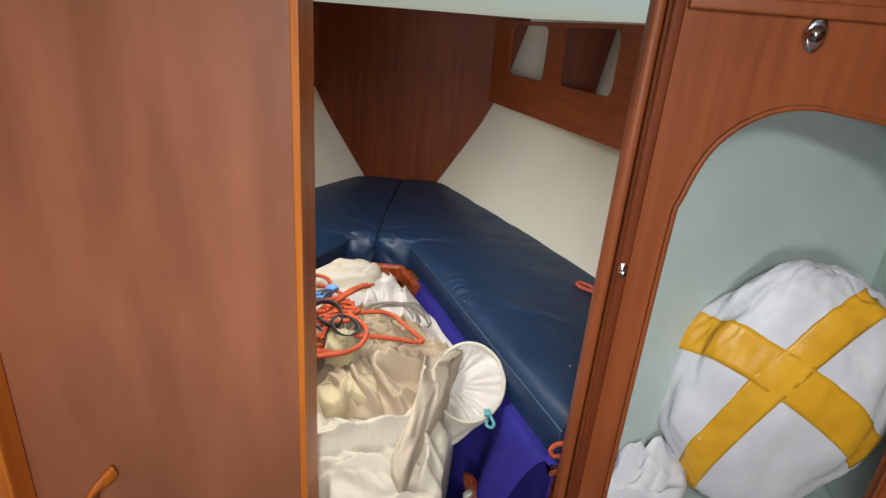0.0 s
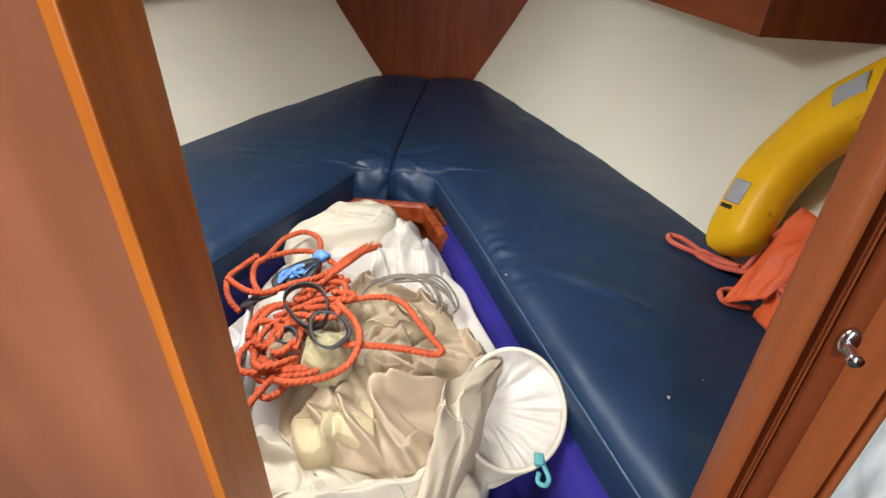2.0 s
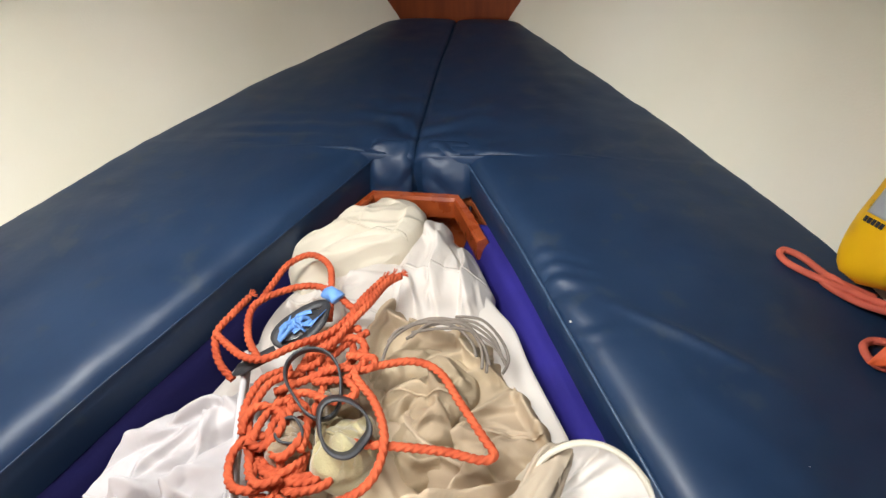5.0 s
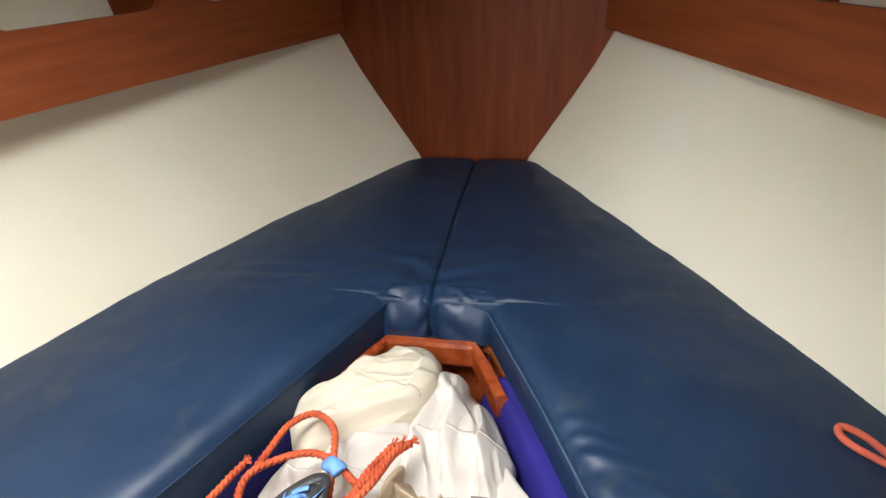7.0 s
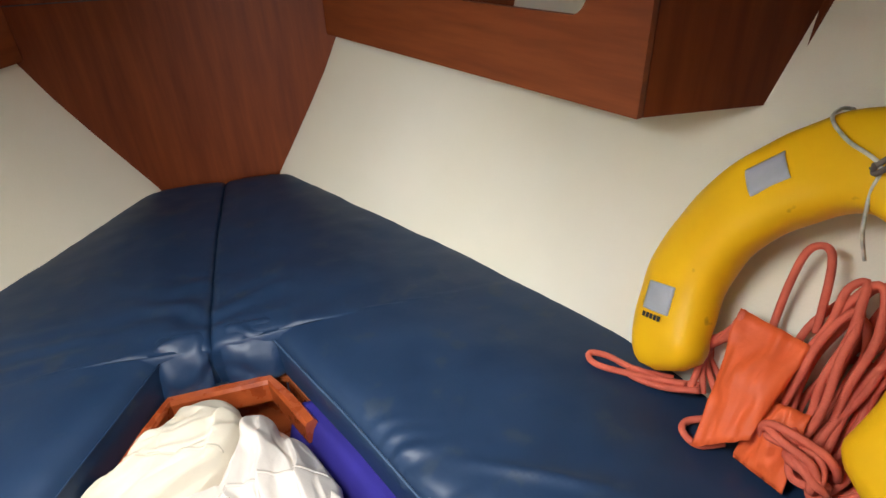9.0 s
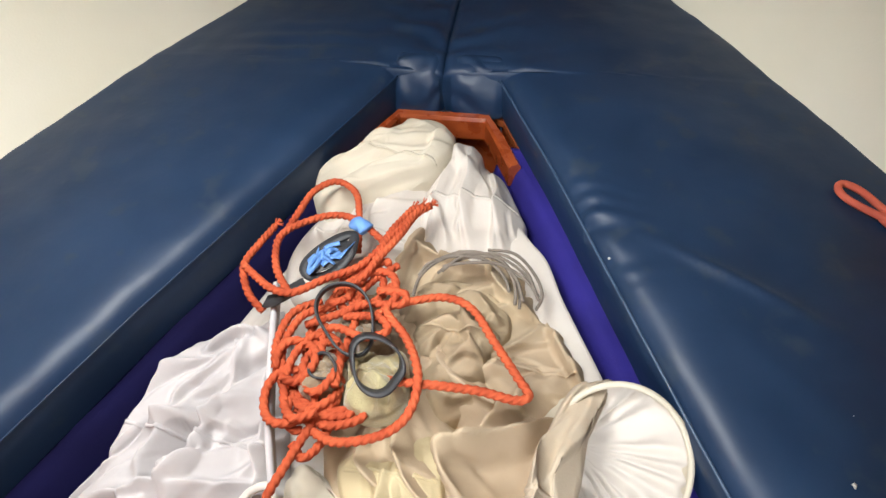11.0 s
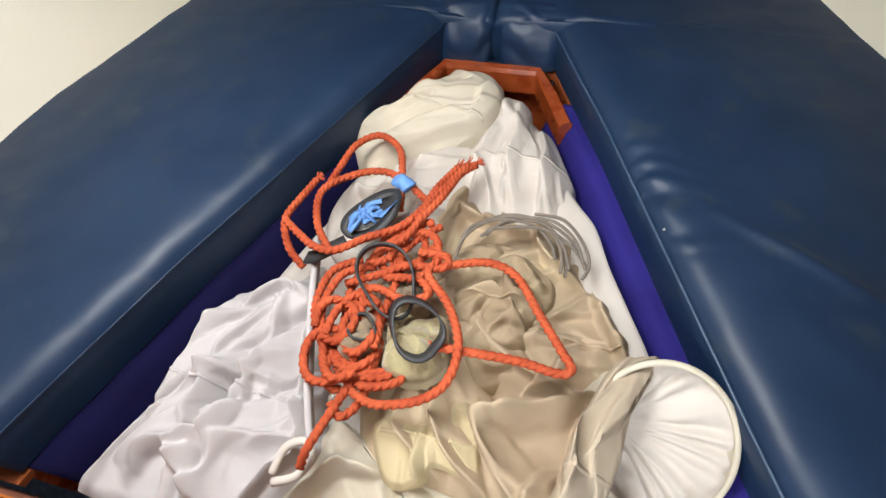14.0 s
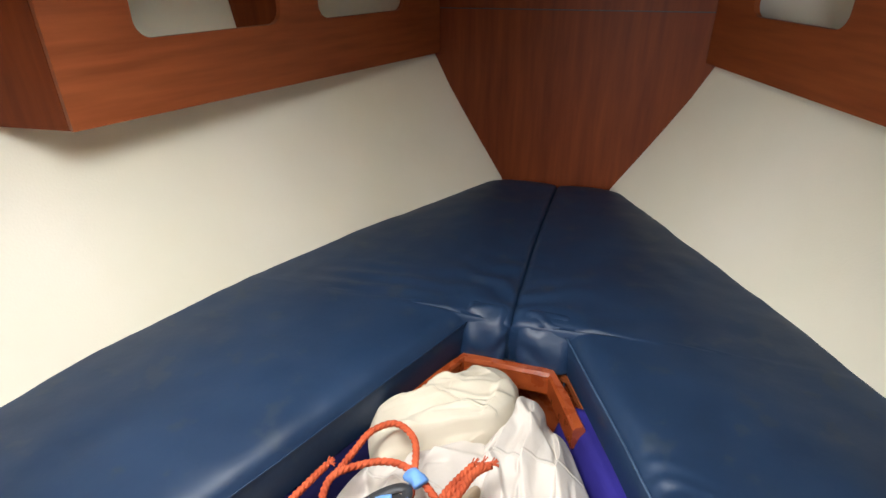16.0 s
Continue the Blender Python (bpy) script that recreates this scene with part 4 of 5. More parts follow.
# ---- orange mooring rope tangle ----
def rope_tangle():
    rng = random.Random(5)
    thing = tagged(empty("mooring_rope"), "tangled bright orange three-strand rope on the sails", "rope")
    Z = 0.755
    strands = [
        [(-0.228, 1.140, Z), (-0.235, 1.09, Z + 0.01), (-0.240, 1.040, Z + 0.015), (-0.222, 1.00, Z), (-0.193, 0.978, Z - 0.015)],
        [(-0.236, 1.036, Z + 0.02), (-0.205, 1.015, Z + 0.02), (-0.172, 0.995, Z + 0.025), (-0.135, 0.99, Z + 0.03), (-0.093, 1.017, Z + 0.035), (-0.045, 1.05, Z + 0.035), (-0.014, 1.12, Z + 0.025), (0.021, 1.205, Z + 0.012)],
        [(-0.151, 1.000, Z + 0.012), (-0.187, 1.044, Z + 0.015), (-0.202, 1.108, Z + 0.015), (-0.159, 1.153, Z + 0.012), (-0.116, 1.166, Z + 0.012), (-0.075, 1.151, Z + 0.015), (-0.03, 1.12, Z + 0.01)],
        [(-0.205, 1.13, Z), (-0.198, 1.176, Z), (-0.185, 1.225, Z + 0.004), (-0.150, 1.252, Z + 0.006), (-0.104, 1.222, Z + 0.01), (-0.080, 1.154, Z + 0.012), (-0.07, 1.10, Z)],
        [(0.00, 0.985, Z + 0.02), (0.040, 1.000, Z + 0.025), (0.091, 1.014, Z + 0.025), (0.133, 0.999, Z + 0.025), (0.170, 0.950, Z + 0.025), (0.206, 0.900, Z + 0.028), (0.222, 0.877, Z + 0.028), (0.205, 0.868, Z + 0.028), (0.159, 0.874, Z + 0.028), (0.101, 0.873, Z + 0.030), (0.049, 0.873, Z + 0.026), (0.0, 0.88, Z + 0.012)],
        [(0.000, 1.02, Z + 0.02), (0.020, 1.002, Z + 0.03), (0.012, 0.975, Z + 0.034), (0.052, 0.931, Z + 0.036), (0.079, 0.875, Z + 0.044), (0.074, 0.827, Z + 0.034), (0.043, 0.799, Z + 0.025), (-0.012, 0.786, Z + 0.016), (-0.05, 0.80, Z)],
        [(-0.035, 0.86, Z - 0.005), (-0.051, 0.822, Z), (-0.067, 0.767, Z + 0.002), (-0.082, 0.720, Z - 0.004), (-0.088, 0.70, Z - 0.02)],
        [(-0.04, 1.02, Z + 0.03), (-0.02, 1.07, Z + 0.034), (0.0, 1.12, Z + 0.03), (0.012, 1.18, Z + 0.014), (0.032, 1.212, Z + 0.006)],
        [(-0.075, 1.00, Z + 0.02), (-0.035, 1.03, Z + 0.036), (-0.022, 1.075, Z + 0.034), (-0.018, 1.13, Z + 0.024), (0.005, 1.20, Z + 0.010)],
        [(-0.10, 0.93, Z), (-0.06, 0.945, Z + 0.02), (-0.01, 0.93, Z + 0.03), (0.02, 0.945, Z + 0.03), (0.0, 0.965, Z + 0.03), (-0.05, 0.965, Z + 0.02)],
        [(-0.11, 0.955, Z), (-0.06, 0.968, Z + 0.02), (-0.02, 0.985, Z + 0.03), (0.03, 0.99, Z + 0.03), (0.03, 1.01, Z + 0.03), (-0.01, 1.01, Z + 0.03)],
    ]
    strands += [[(-0.10, 1.0, Z), (-0.135, 0.97, Z + 0.006), (-0.142, 0.92, Z + 0.006), (-0.125, 0.875, Z + 0.01), (-0.10, 0.85, Z), (-0.06, 0.85, Z)],
                [(-0.07, 0.985, Z + 0.012), (-0.115, 0.96, Z + 0.016), (-0.125, 0.90, Z + 0.014), (-0.10, 0.86, Z + 0.012), (-0.08, 0.88, Z + 0.012), (-0.085, 0.93, Z + 0.012)]]
    for k in range(10):
        cx, cy = rng.uniform(-0.100, -0.055), rng.uniform(0.84, 0.99)
        ra, rb, a0 = rng.uniform(0.015, 0.038), rng.uniform(0.03, 0.080), rng.uniform(0, 6.28)
        strands.append([(cx + ra * math.cos(a0 + 0.8 * j), cy + rb * math.sin(a0 + 0.8 * j), Z - 0.012 + 0.004 * k + 0.006 * math.sin(2.1 * j + k)) for j in range(8)])
    for k in range(4):
        cx, cy = rng.uniform(-0.06, 0.0), rng.uniform(1.0, 1.06)
        strands.append([(cx + 0.035 * math.cos(0.9 * j + k), cy + 0.045 * math.sin(0.9 * j + 2 * k), Z + 0.012 + 0.005 * k + 0.006 * math.sin(3 * j)) for j in range(6)])
    for k in range(3):
        strands.append([(-0.11 + 0.02 * k, 0.86 - 0.02 * k, Z - 0.01), (-0.07 + 0.02 * k, 0.835 - 0.012 * k, Z), (-0.03 + 0.02 * k, 0.83, Z), (0.0, 0.845 + 0.01 * k, Z)])
    for st in strands:
        part("strand", rope_bm(st, 0.0064), M_ROPE, thing)
    for x, y, z in ((0.021, 1.205, Z + 0.012), (0.032, 1.212, Z + 0.006), (0.005, 1.20, Z + 0.010), (-0.228, 1.14, Z)):
        bm = bmesh.new()
        for q in range(9):
            a = rng.uniform(-0.9, 0.9)
            line = [(x, y, z), (x + 0.006 * math.cos(1.0 + a), y + 0.006 * math.sin(1.0 + a), z + 0.001), (x + 0.014 * math.cos(0.8 + a), y + 0.014 * math.sin(0.8 + a), z + rng.uniform(-0.004, 0.006))]
            me = bpy.data.meshes.new("t")
            b2 = sweep_bm(np.array(smooth_line(line, 3)), round_section(0.0011, 5))
            b2.to_mesh(me)
            b2.free()
            bm.from_mesh(me)
            bpy.data.meshes.remove(me)
        part("frayed_end", bm, M_ROPE, thing, "frayed rope end")


rope_tangle()


def band_ring(name, cx, cy, z, ra, rb, turn, lean, width, mat, label, category="strap", up=(0.15, -0.35, 1), flat=False):
    """A loop of flat rubber band lying on its side."""
    ca, sa = math.cos(radians(turn)), math.sin(radians(turn))
    pts = []
    for k in range(60):
        a = 2 * math.pi * k / 60
        w = 1 + 0.10 * math.sin(2 * a + 40 * cx) + 0.07 * math.sin(3 * a + 60 * cy)
        u, v = ra * w * math.cos(a), rb * w * math.sin(a)
        pts.append((cx + u * ca - v * sa, cy + u * sa + v * ca, z + lean * v + 0.003 * math.sin(2 * a)))
    ob = link_mesh(name, sweep_bm(np.array(pts), lambda s: [(-width, -0.002), (width, -0.002), (width, 0.002), (-width, 0.002)] if flat else [(-0.0018, -width), (0.0018, -width), (0.0018, width), (-0.0018, width)], up=(0, 0, 1) if flat else up, closed=True), mat)
    return tagged(ob, label, category)


band_ring("rubber_strap", 0.021, 0.884, 0.803, 0.030, 0.040, 52, 0.25, 0.008, M_BLACK, "black ribbed rubber strap loop lying on the gloves", up=(0.5, -0.7, 0.5))
band_ring("rubber_strap", -0.040, 0.952, 0.797, 0.040, 0.054, 35, 0.1, 0.008, M_BLACK, "black rubber strap loop tangled in the rope")
band_ring("rubber_strap", -0.056, 0.880, 0.782, 0.019, 0.017, 10, 0.1, 0.005, M_BLACK, "small black rubber strap in the glove cuff")
band_ring("rubber_strap", -0.103, 1.072, 0.775, 0.024, 0.050, -42, 0.15, 0.008, M_BLACK, "wide black rubber strap bound with blue tape", flat=True)
tagged(link_mesh("rubber_strap", sweep_bm(np.array(smooth_line([(-0.13, 1.02, 0.768), (-0.155, 1.0, 0.765), (-0.175, 0.99, 0.757), (-0.19, 0.99, 0.75)], 6)), lambda s: [(-0.011, -0.002), (0.011, -0.002), (0.011, 0.002), (-0.011, 0.002)], up=(0, 0, 1)), M_BLACK), "flat black rubber strap under the rope", "strap")


def blue_tape():
    rng = random.Random(8)
    thing = tagged(empty("blue_tape"), "strips of crumpled pale blue tape round the strap", "tape")
    rows = [[(-0.103 + q * (0.67 * 0.046 * math.cos(b) - 0.74 * 0.021 * math.sin(b)), 1.072 + q * (0.74 * 0.046 * math.cos(b) + 0.67 * 0.021 * math.sin(b)), 0.774 + 0.006 * (1 - q * q) + 0.003 * fbm(9 * q * math.cos(b), 9 * q * math.sin(b), 2.0)) for b in np.linspace(0, 2 * math.pi, 33)[:-1]] for q in np.linspace(1.0, 0.02, 10)]
    part("pad", grid_bm(rows, False, True), M_BLACK, thing, "crumpled black rubber under the tape")
    for k in range(16):
        a = radians(48) + rng.gauss(0, 0.75)
        f, g = rng.uniform(-0.034, 0.034), rng.uniform(-0.012, 0.012)
        x, y = -0.103 + f * 0.67 - g * 0.74, 1.072 + f * 0.74 + g * 0.67
        h = rng.uniform(0.010, 0.022)
        q = [(x - h * math.cos(a), y - h * math.sin(a), 0.777 + rng.uniform(0, 0.006)), (x + rng.uniform(-0.004, 0.004), y, 0.783 + rng.uniform(0, 0.008)), (x + h * math.cos(a), y + h * math.sin(a), 0.777 + rng.uniform(0, 0.008))]
        part("strip", sweep_bm(np.array(smooth_line(q, 6)), lambda s: [(-0.0036, -0.0004), (0.0036, -0.0004), (0.0036, 0.0004), (-0.0036, 0.0004)], up=(0.2, 0.1, 1), twist=rng.uniform(-45, 45)), M_BLUE_T, thing)
    wr = sweep_bm(np.array(smooth_line([(-0.083, 1.147, 0.772), (-0.072, 1.140, 0.780), (-0.060, 1.130, 0.776)], 5)), lambda s: [(0.013 * math.cos(b) * (1 + 0.2 * math.sin(3 * b + 6 * s)), 0.010 * math.sin(b)) for b in np.linspace(0, 2 * math.pi, 14)[:-1]])
    part("wrap", wr, M_BLUE_T, thing, "tape wrapped round the rope")


blue_tape()


cloth("work_glove", [(-0.030, 0.905), (-0.010, 0.925), (0.020, 0.918), (0.045, 0.930), (0.058, 0.900), (0.062, 0.865), (0.048, 0.838), (0.015, 0.830), (-0.020, 0.838), (-0.024, 0.870)], 0.777, M_GLOVE, "pale yellow worn leather work glove under a rubber strap", 92.0, 75, 0.020, 0.010, 0.035, category="glove", n=90, count=9, small=14, length=(0.04, 0.10), spread=50, seam=1)
cloth("work_glove", [(-0.095, 0.895), (-0.075, 0.918), (-0.045, 0.915), (-0.025, 0.890), (-0.025, 0.855), (-0.050, 0.838), (-0.082, 0.845), (-0.096, 0.868)], 0.760, M_GLOVE2, "tan suede work glove beside the rope", 96.0, 20, 0.018, 0.010, 0.035, category="glove", n=80, count=8, small=10, length=(0.04, 0.09), spread=50, seam=1)
cloth("work_glove", [(-0.065, 0.975), (-0.045, 1.000), (-0.015, 0.998), (0.010, 0.975), (0.012, 0.945), (-0.010, 0.925), (-0.045, 0.928), (-0.062, 0.950)], 0.760, M_GLOVE2, "tan suede work glove under the rope", 99.0, 120, 0.020, 0.010, 0.035, category="glove", n=80, count=8, small=10, length=(0.04, 0.09), spread=50, seam=1)


def cords():
    rng = random.Random(3)
    thing = tagged(empty("grey_cord"), "thin grey cord coiled over the beige sail", "cord")
    for k in range(8):
        c = (0.128 + rng.uniform(-0.02, 0.02), 1.05 + rng.uniform(-0.015, 0.02))
        a0 = rng.uniform(-0.5, 0.4)
        ra, rb = rng.uniform(0.06, 0.10), rng.uniform(0.05, 0.085)
        part("turn", rope_bm([(c[0] + ra * math.cos(a0 + 0.5 * j), c[1] + rb * math.sin(a0 + 0.5 * j), 0.752 + 0.006 * rng.random() - 0.6 * max(0, ra * math.cos(a0 + 0.5 * j) - 0.045)) for j in range(5 + k % 3)], 0.0026, laid=False), M_CORD, thing)


cords()
tagged(link_mesh("canvas_loop", rope_bm([(-0.135, 0.690, 0.70), (-0.125, 0.722, 0.712), (-0.100, 0.735, 0.716), (-0.085, 0.715, 0.716), (-0.10, 0.692, 0.708), (-0.13, 0.680, 0.70)], 0.006, laid=False), M_SAIL), "rolled white canvas loop on the sails", "loop")
# white selvedge of the lower sail along the sheet
tagged(link_mesh("sail_hem", sweep_bm(even(smooth_line([(0.176, 1.262, 0.676), (0.206, 1.214, 0.682), (0.236, 1.172, 0.684), (0.262, 1.100, 0.686), (0.290, 1.035, 0.690), (0.322, 0.965, 0.692), (0.335, 0.930, 0.690)], 8), 0.006), lambda s: [(0.055, -0.022), (0.030, -0.004 + 0.004 * math.sin(23 * s)), (0.000, 0.001), (-0.006, 0.000), (-0.007, -0.003), (0.000, -0.003), (0.030, -0.010), (0.055, -0.026)], up=(0, 0, 1)), M_SAIL), "white sail hem lying along the purple sheet", "hem")
# stiff hem of the sail bag
tagged(link_mesh("bag_hem", sweep_bm(np.array(smooth_line([(-0.195, 1.035, 0.730), (-0.172, 0.967, 0.738), (-0.145, 0.885, 0.742), (-0.116, 0.798, 0.738), (-0.093, 0.738, 0.725)], 10)), lambda s: [(-0.006, -0.010), (0.004, -0.010), (0.003, 0.008), (-0.003, 0.009)], up=(0, 0, 1)), M_BAG), "stiff folded white hem along the sail bag", "hem")


# ---- black bag with white cord at the foot of the well ----
def small_bag():
    thing = tagged(empty("black_bag"), "small black bag with a white drawcord on the sole", "bag")
    rows = []
    for i in range(24):
        th = math.pi * i / 23
        rows.append([(0.340 + 0.070 * math.sin(th) * math.cos(p) * (1 + 0.2 * fbm(3 * math.cos(p), 3 * math.sin(p), th)), 0.66 + 0.09 * math.sin(th) * math.sin(p), 0.19 + 0.19 * math.cos(th)) for p in np.linspace(0, 2 * math.pi, 30)[:-1]])
    bm = grid_bm(rows, False, True)
    bmesh.ops.remove_doubles(bm, verts=bm.verts, dist=0.0003)
    part("body", bm, M_BLACK, thing)
    part("drawcord", rope_bm([(0.371, 0.765, 0.390), (0.369, 0.750, 0.418), (0.364, 0.720, 0.412), (0.354, 0.696, 0.406), (0.369, 0.683, 0.401), (0.392, 0.681, 0.401), (0.416, 0.701, 0.406), (0.425, 0.731, 0.412), (0.416, 0.765, 0.423), (0.406, 0.786, 0.457)], 0.0052), M_WHITE_CORD, thing, "white drawcord")
    part("drawcord", rope_bm([(0.354, 0.703, 0.412), (0.364, 0.683, 0.390), (0.384, 0.661, 0.378), (0.393, 0.636, 0.356), (0.389, 0.603, 0.334)], 0.0052), M_WHITE_CORD, thing, "white drawcord")
    part("knot", rope_bm([(0.362, 0.746, 0.418), (0.375, 0.755, 0.425), (0.378, 0.742, 0.430), (0.364, 0.737, 0.423), (0.369, 0.753, 0.414)], 0.0055), M_WHITE_CORD, thing, "knot in the drawcord")


small_bag()
tagged(link_mesh("wooden_edge", sweep_bm(np.array(smooth_line([(0.365, 0.800, 0.44), (0.380, 0.770, 0.45), (0.400, 0.710, 0.45), (0.428, 0.630, 0.45), (0.440, 0.590, 0.45)], 6)), lambda s: [(-0.012, -0.44), (0.008, -0.44), (0.008, -0.002), (0.004, 0.003), (-0.008, 0.003), (-0.012, -0.002)], up=(0, 0, 1)), M_FIDDLE, smooth=False), "worn orange-brown wooden edge standing on the cabin sole", "board")


# ---- horseshoe lifebuoy, its line and orange bag ----
def lifebuoy():
    thing = tagged(empty("horseshoe_lifebuoy"), "yellow vinyl horseshoe lifebuoy leaning on the hull side", "lifebuoy")
    P = [(0.788, 1.200, 0.822), (0.808, 1.240, 0.880), (0.850, 1.270, 0.98), (0.900, 1.243, 1.095), (0.940, 1.175, 1.178), (0.955, 1.085, 1.225), (0.955, 0.985, 1.20), (0.93, 0.905, 1.11), (0.895, 0.875, 0.99), (0.865, 0.880, 0.90), (0.855, 0.890, 0.86)]
    line = even(smooth_line(P, 8), 0.012)
    nrm = (-0.88, 0.05, 0.47)
    W, T = 0.069, 0.046

    def sec(s):
        e = min(1.0, min(s, 1 - s) / 0.045)
        k = 0.35 + 0.65 * math.sqrt(max(0.0, 1 - (1 - e) ** 2))
        return [(W * k * math.copysign(abs(math.cos(a)) ** 0.65, math.cos(a)), T * k * math.copysign(abs(math.sin(a)) ** 0.75, math.sin(a))) for a in np.linspace(0, 2 * math.pi, 29)[:-1]]

    bm = sweep_bm(line, sec, up=nrm)
    for v in bm.verts:
        v.co += v.normal * 0.004 * fbm(v.co.x * 16, v.co.y * 16, v.co.z * 16)
    part("body", bm, M_YELLOW, thing)
    # patches lie on the broad face
    n = Vector(nrm).normalized()
    for at, w, h, turn in (((0.812, 1.268, 0.925), 0.030, 0.025, 0), ((0.925, 1.205, 1.155), 0.024, 0.031, 42)):
        idx = int(np.argmin(np.linalg.norm(line - np.array(at), axis=1)))
        t = Vector(line[idx + 1] - line[idx - 1]).normalized()
        nn = (n - t * n.dot(t)).normalized()
        u = t.cross(nn)
        c = Vector(line[idx]) + nn * (T + 0.0015)
        m = Matrix(((u.x, t.x, nn.x, c.x), (u.y, t.y, nn.y, c.y), (u.z, t.z, nn.z, c.z), (0, 0, 0, 1)))
        rows = [[m @ Vector((w * (a / 5 - 1), h * (b / 5 - 1), 0.0012 - 0.004 * ((a / 5 - 1)) ** 4)) for b in range(11)] for a in range(11)]
        ob = part("reflective_patch", grid_bm(rows), M_REFLECT, thing, "grey reflective patch")
        so = ob.modifiers.new("thick", "SOLIDIFY")
        so.thickness = 0.0012
        if turn == 0:
            for k in range(5):
                bmm = box_bm(-0.022 + 0.0088 * k, -h - 0.014, 0.0005, -0.016 + 0.0088 * k, -h - 0.005, 0.0016, 0)
                bmesh.ops.transform(bmm, matrix=m, verts=bmm.verts)
                part("print", bmm, M_INK, thing, "small dark printing", smooth=False)
    cordp = [(0.985, 1.185, 1.262), (0.955, 1.180, 1.268), (0.925, 1.165, 1.262), (0.905, 1.12, 1.250), (0.905, 1.07, 1.235), (0.90, 1.065, 1.20), (0.905, 1.06, 1.15), (0.93, 1.06, 1.10)]
    part("lashing", rope_bm(cordp, 0.0026, laid=False), M_WHITE_CORD, thing, "thin pale cord lashing")
    part("lashing_knot", rope_bm([(0.903, 1.075, 1.235), (0.893, 1.065, 1.228), (0.897, 1.055, 1.24), (0.908, 1.062, 1.25), (0.90, 1.075, 1.228)], 0.0035, laid=False), M_CORD, thing, "knot of grey cord")


lifebuoy()


def line_coil():
    rng = random.Random(12)
    thing = tagged(empty("floating_line"), "bundle of faded salmon-orange floating line on the cushion", "rope")
    B = CZ + 0.012
    # loose bights toward the cushion
    part("bight", rope_bm([(0.80, 1.17, B + 0.02), (0.76, 1.215, B + 0.006), (0.705, 1.268, B), (0.690, 1.295, B), (0.700, 1.312, B), (0.725, 1.295, B), (0.755, 1.245, B), (0.80, 1.20, B + 0.006)], 0.006, laid=False), M_SALMON, thing)
    part("bight", rope_bm([(0.81, 1.15, B + 0.02), (0.77, 1.19, B + 0.004), (0.738, 1.235, B), (0.75, 1.245, B + 0.004), (0.78, 1.20, B + 0.008), (0.82, 1.16, B + 0.02)], 0.006, laid=False), M_SALMON, thing)
    part("bight", rope_bm([(0.80, 1.10, B + 0.01), (0.765, 1.115, B), (0.745, 1.10, B), (0.75, 1.07, B), (0.79, 1.06, B)], 0.006, laid=False), M_SALMON, thing)
    for k in range(24):
        x0 = 0.825 + 0.0035 * k + rng.uniform(-0.012, 0.012)
        yc = 1.00 + rng.uniform(-0.07, 0.045)
        h = rng.uniform(0.13, 0.27)
        w = rng.uniform(0.022, 0.045)
        lean = rng.uniform(0.10, 0.16)
        q = [(x0 + lean * (0.5 - 0.5 * math.cos(a)) + rng.uniform(-0.007, 0.007), yc + rng.uniform(-0.006, 0.006) + w * math.sin(a) + 0.04 * (0.5 - 0.5 * math.cos(a)), B + 0.012 + h * (0.5 - 0.5 * math.cos(a))) for a in np.linspace(0, 2 * math.pi, 13)[:-1]]
        part("turn", rope_bm(q, 0.0062, True, laid=False), M_SALMON, thing)
    for k in range(9):
        r, sq, ph = rng.uniform(0.022, 0.055), rng.uniform(0.5, 1.0), rng.uniform(0, 6.28)
        oy, oz = rng.uniform(-0.025, 0.03), rng.uniform(-0.008, 0.02)
        q = [(0.822 + rng.uniform(-0.010, 0.012) + 0.45 * r * math.sin(a + ph), 0.975 + oy + r * math.cos(a), B + 0.05 + oz + sq * r * math.sin(a)) for a in np.linspace(0, 2 * math.pi, 9)[:-1]]
        part("turn", rope_bm(q, 0.0060, True, laid=False), M_SALMON, thing)
    for k in range(5):
        q = [(0.80 + 0.02 * k, 1.16 - 0.01 * k, B + 0.01), (0.83 + 0.01 * k, 1.18 + 0.006 * k, B + 0.05), (0.85, 1.19 - 0.01 * k, B + 0.09 + 0.01 * k), (0.87, 1.16, B + 0.10 + 0.015 * k), (0.875, 1.12, B + 0.05)]
        part("turn", rope_bm(q, 0.006, laid=False), M_SALMON, thing)
    part("turn", rope_bm([(0.90, 1.13, 0.93), (0.93, 1.15, 1.0), (0.945, 1.15, 1.06), (0.955, 1.13, 1.075), (0.95, 1.11, 1.05), (0.925, 1.08, 0.96)], 0.006, laid=False), M_SALMON, thing)
    # orange nylon flap and its peach pocket
    f = tagged(empty("line_bag"), "flat orange nylon bag of the floating line", "bag")

    def flap(pn, a, b, c, d, mat, seed, bulge):
        rows = []
        for i in range(24):
            u = i / 23
            row = []
            for j in range(16):
                v = j / 15
                p = (Vector(a) * (1 - u) + Vector(b) * u) * (1 - v) + (Vector(d) * (1 - u) + Vector(c) * u) * v
                k = math.sin(math.pi * u) * math.sin(math.pi * v)
                p += Vector((-0.7, 0.0, 0.7)) * (bulge * k + 0.012 * fbm(u * 4, v * 3, seed) + 0.005 * fbm(u * 9, v * 8, seed))
                row.append(p)
            rows.append(row)
        ob = part(pn, grid_bm(rows), mat, f)
        so = ob.modifiers.new("thick", "SOLIDIFY")
        so.thickness = 0.003

    flap("flap", (0.738, 1.070, B + 0.002), (0.785, 1.020, B + 0.055), (0.900, 1.060, B + 0.165), (0.865, 1.165, B + 0.170), M_ORANGE, 1.0, 0.014)
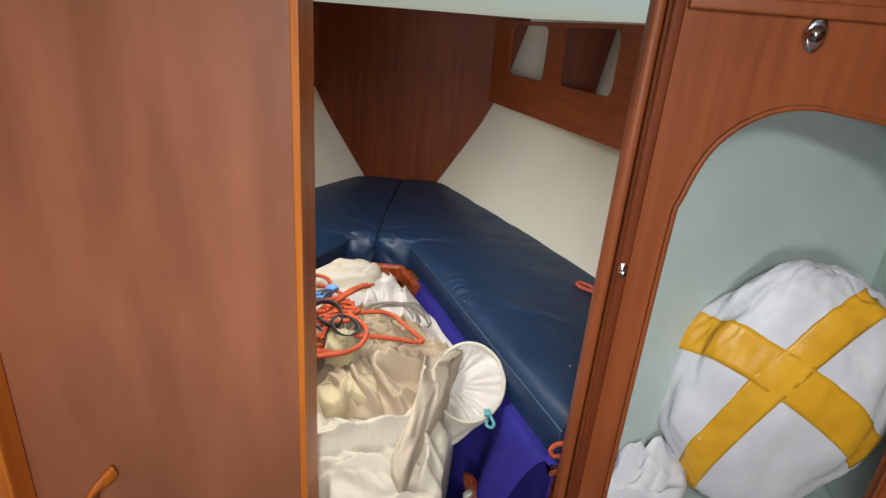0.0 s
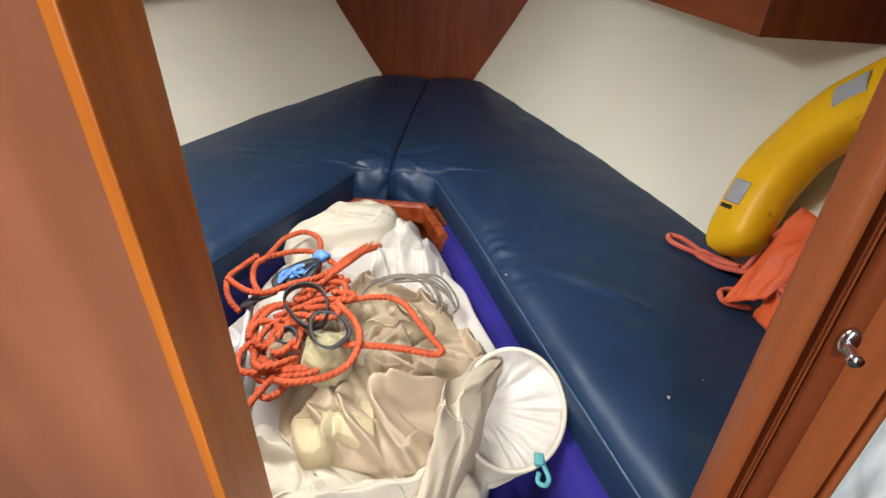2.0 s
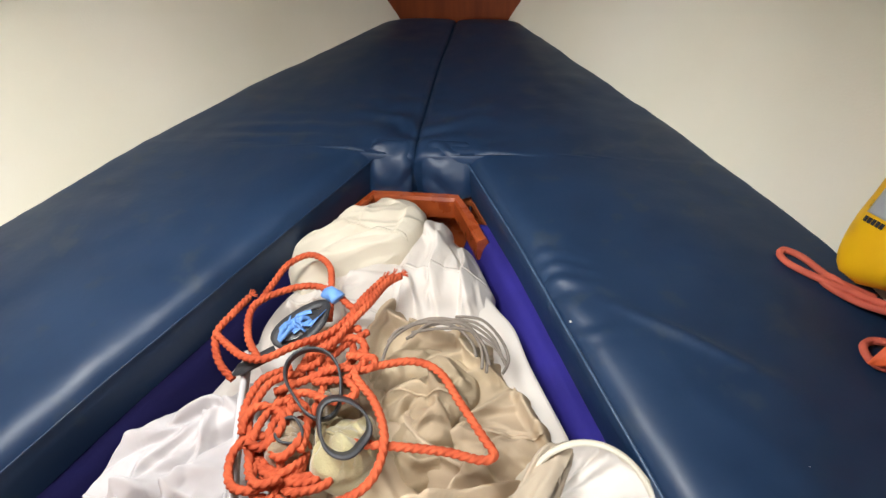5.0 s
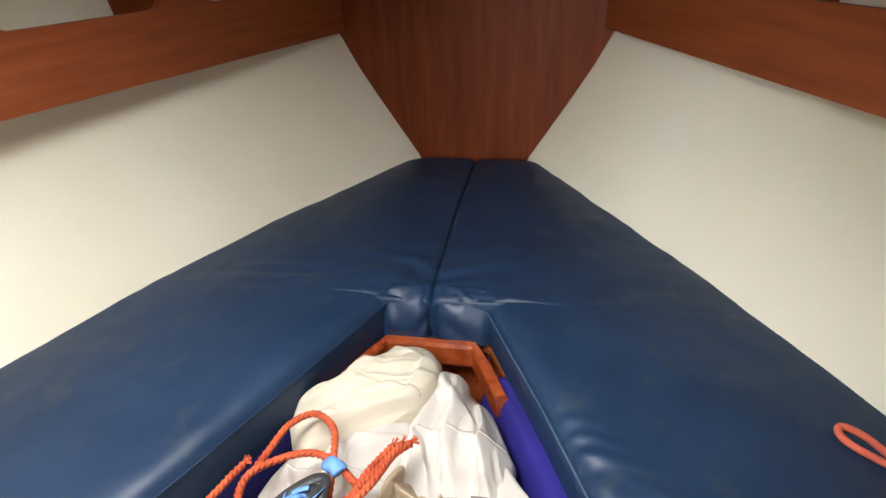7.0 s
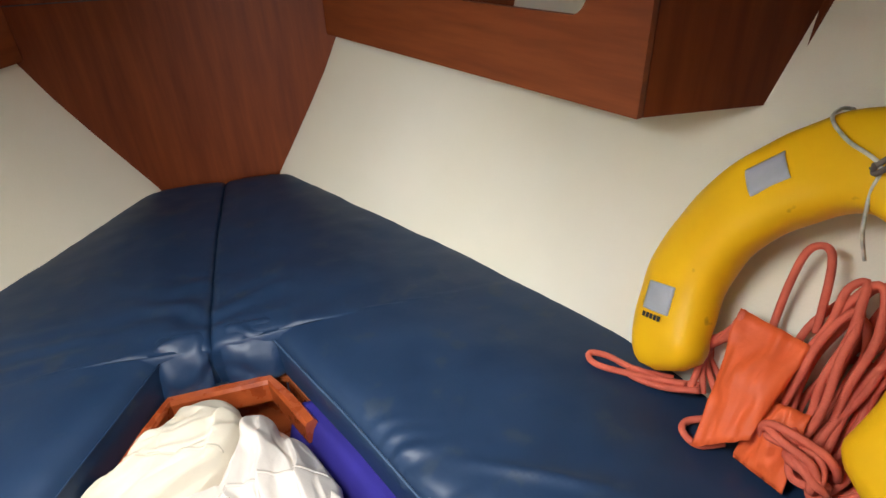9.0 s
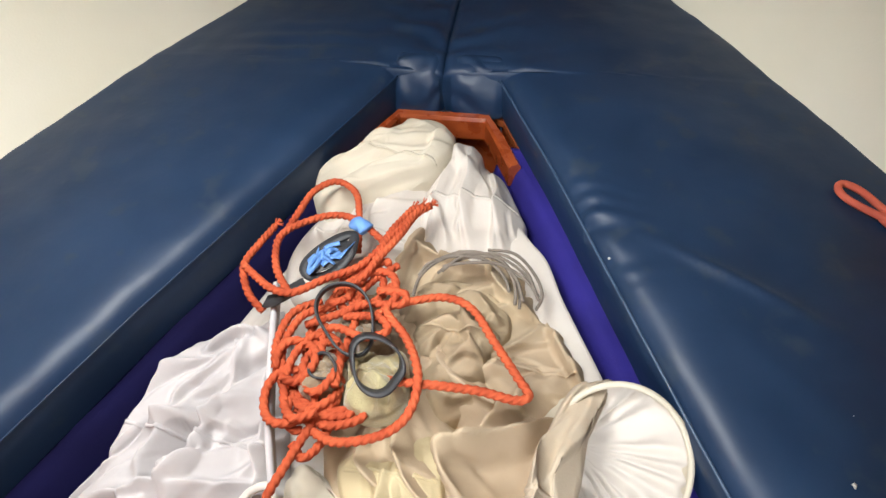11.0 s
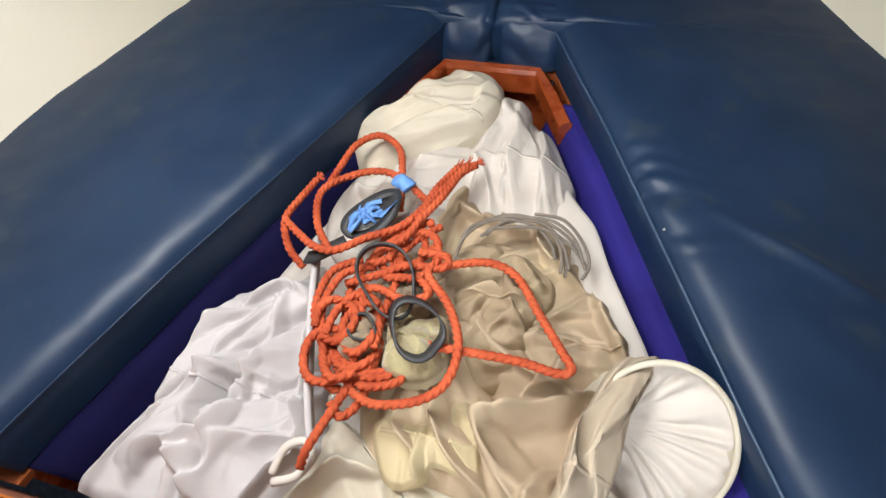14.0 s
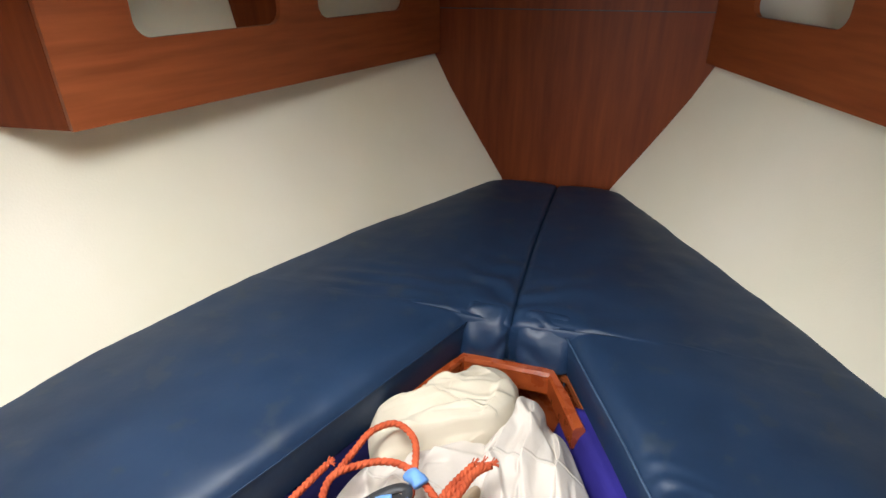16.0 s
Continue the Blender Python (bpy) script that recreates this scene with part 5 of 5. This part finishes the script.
    flap("pocket", (0.785, 1.035, B), (0.80, 0.96, B + 0.005), (0.86, 1.0, B + 0.10), (0.83, 1.06, B + 0.09), M_ORANGE, 4.0, 0.018)


line_coil()


# ---- taped white bags in the locker ----
def taped_bag():
    thing = tagged(empty("taped_bag"), "round white plastic bag strapped with crossed yellow tape", "bag")
    c = Vector((0.985, 0.656, 0.862))

    def surf(th, ph, k=1.0):
        n = Vector((math.sin(th) * math.cos(ph), math.sin(th) * math.sin(ph), math.cos(th)))
        r = 1 + 0.10 * fbm(n.x * 2.5, n.y * 2.5, n.z * 2.5) + 0.045 * (0.5 - abs(fbm(n.x * 7, n.y * 7, n.z * 4))) + 0.02 * (0.5 - abs(fbm(n.x * 16, n.y * 16, n.z * 9)))
        return c + Vector((n.x * 0.225, n.y * 0.085, n.z * 0.290)) * r * k

    rows = [[surf(math.pi * i / 70, 2 * math.pi * j / 110) for j in range(110)] for i in range(71)]
    bm = grid_bm(rows, False, True)
    bmesh.ops.remove_doubles(bm, verts=bm.verts, dist=0.0004)
    bmesh.ops.recalc_face_normals(bm, faces=bm.faces)
    part("sack", bm, M_SACK, thing)

    def strap(p1, p2, width):
        a1, a2 = (Vector(((p[0] - c.x) / 0.225, (p[1] - c.y) / 0.085, (p[2] - c.z) / 0.290)).normalized() for p in (p1, p2))
        e1 = (a1 + a2).normalized()
        nn = a1.cross(a2).normalized()
        e2 = nn.cross(e1)
        rows = []
        for i in range(80):
            a = radians(-84 + 168 * i / 79)
            row = []
            for j in range(9):
                d = (e1 * math.cos(a) + e2 * math.sin(a) + nn * (j / 8 - 0.5) * width).normalized()
                row.append(surf(math.acos(max(-1, min(1, d.z))), math.atan2(d.y, d.x), 1.012))
            rows.append(row)
        ob = part("tape", grid_bm(rows), M_TAPE_Y, thing, "band of yellow tape")
        so = ob.modifiers.new("thick", "SOLIDIFY")
        so.thickness = 0.001

    strap((0.79, 0.58, 1.050), (1.07, 0.565, 0.878), 0.32)
    strap((1.005, 0.565, 1.135), (0.805, 0.58, 0.742), 0.32)


taped_bag()
cloth("white_bag", [(0.65, 0.572), (0.65, 0.615), (0.72, 0.640), (0.80, 0.66), (0.84, 0.64), (0.80, 0.575), (0.72, 0.572)], 0.655, M_SACK, "small white plastic bag on the locker shelf", 71.0, 30, 0.03, 0.010, 0.10, category="bag", n=60)


def lint():
    rng = random.Random(31)
    for x, y, r in ((0.601, 1.045, 0.0024), (0.653, 0.865, 0.0016), (0.588, 0.820, 0.0035), (0.610, 0.905, 0.0012), (0.327, 1.113, 0.0030), (0.72, 1.62, 0.0012)):
        bm = bmesh.new()
        bmesh.ops.create_icosphere(bm, subdivisions=1, radius=r)
        for v in bm.verts:
            v.co = Vector((v.co.x * rng.uniform(0.6, 1.6), v.co.y * rng.uniform(0.5, 1.3), v.co.z * 0.35))
        ob = tagged(link_mesh("lint", bm, M_SAIL), "tiny white lint flake on the blue cushion", "lint", "lint flakes")
        ob.matrix_basis = pose(x, y, CZ + 0.0055, 0, 0, rng.uniform(0, 180))


lint()
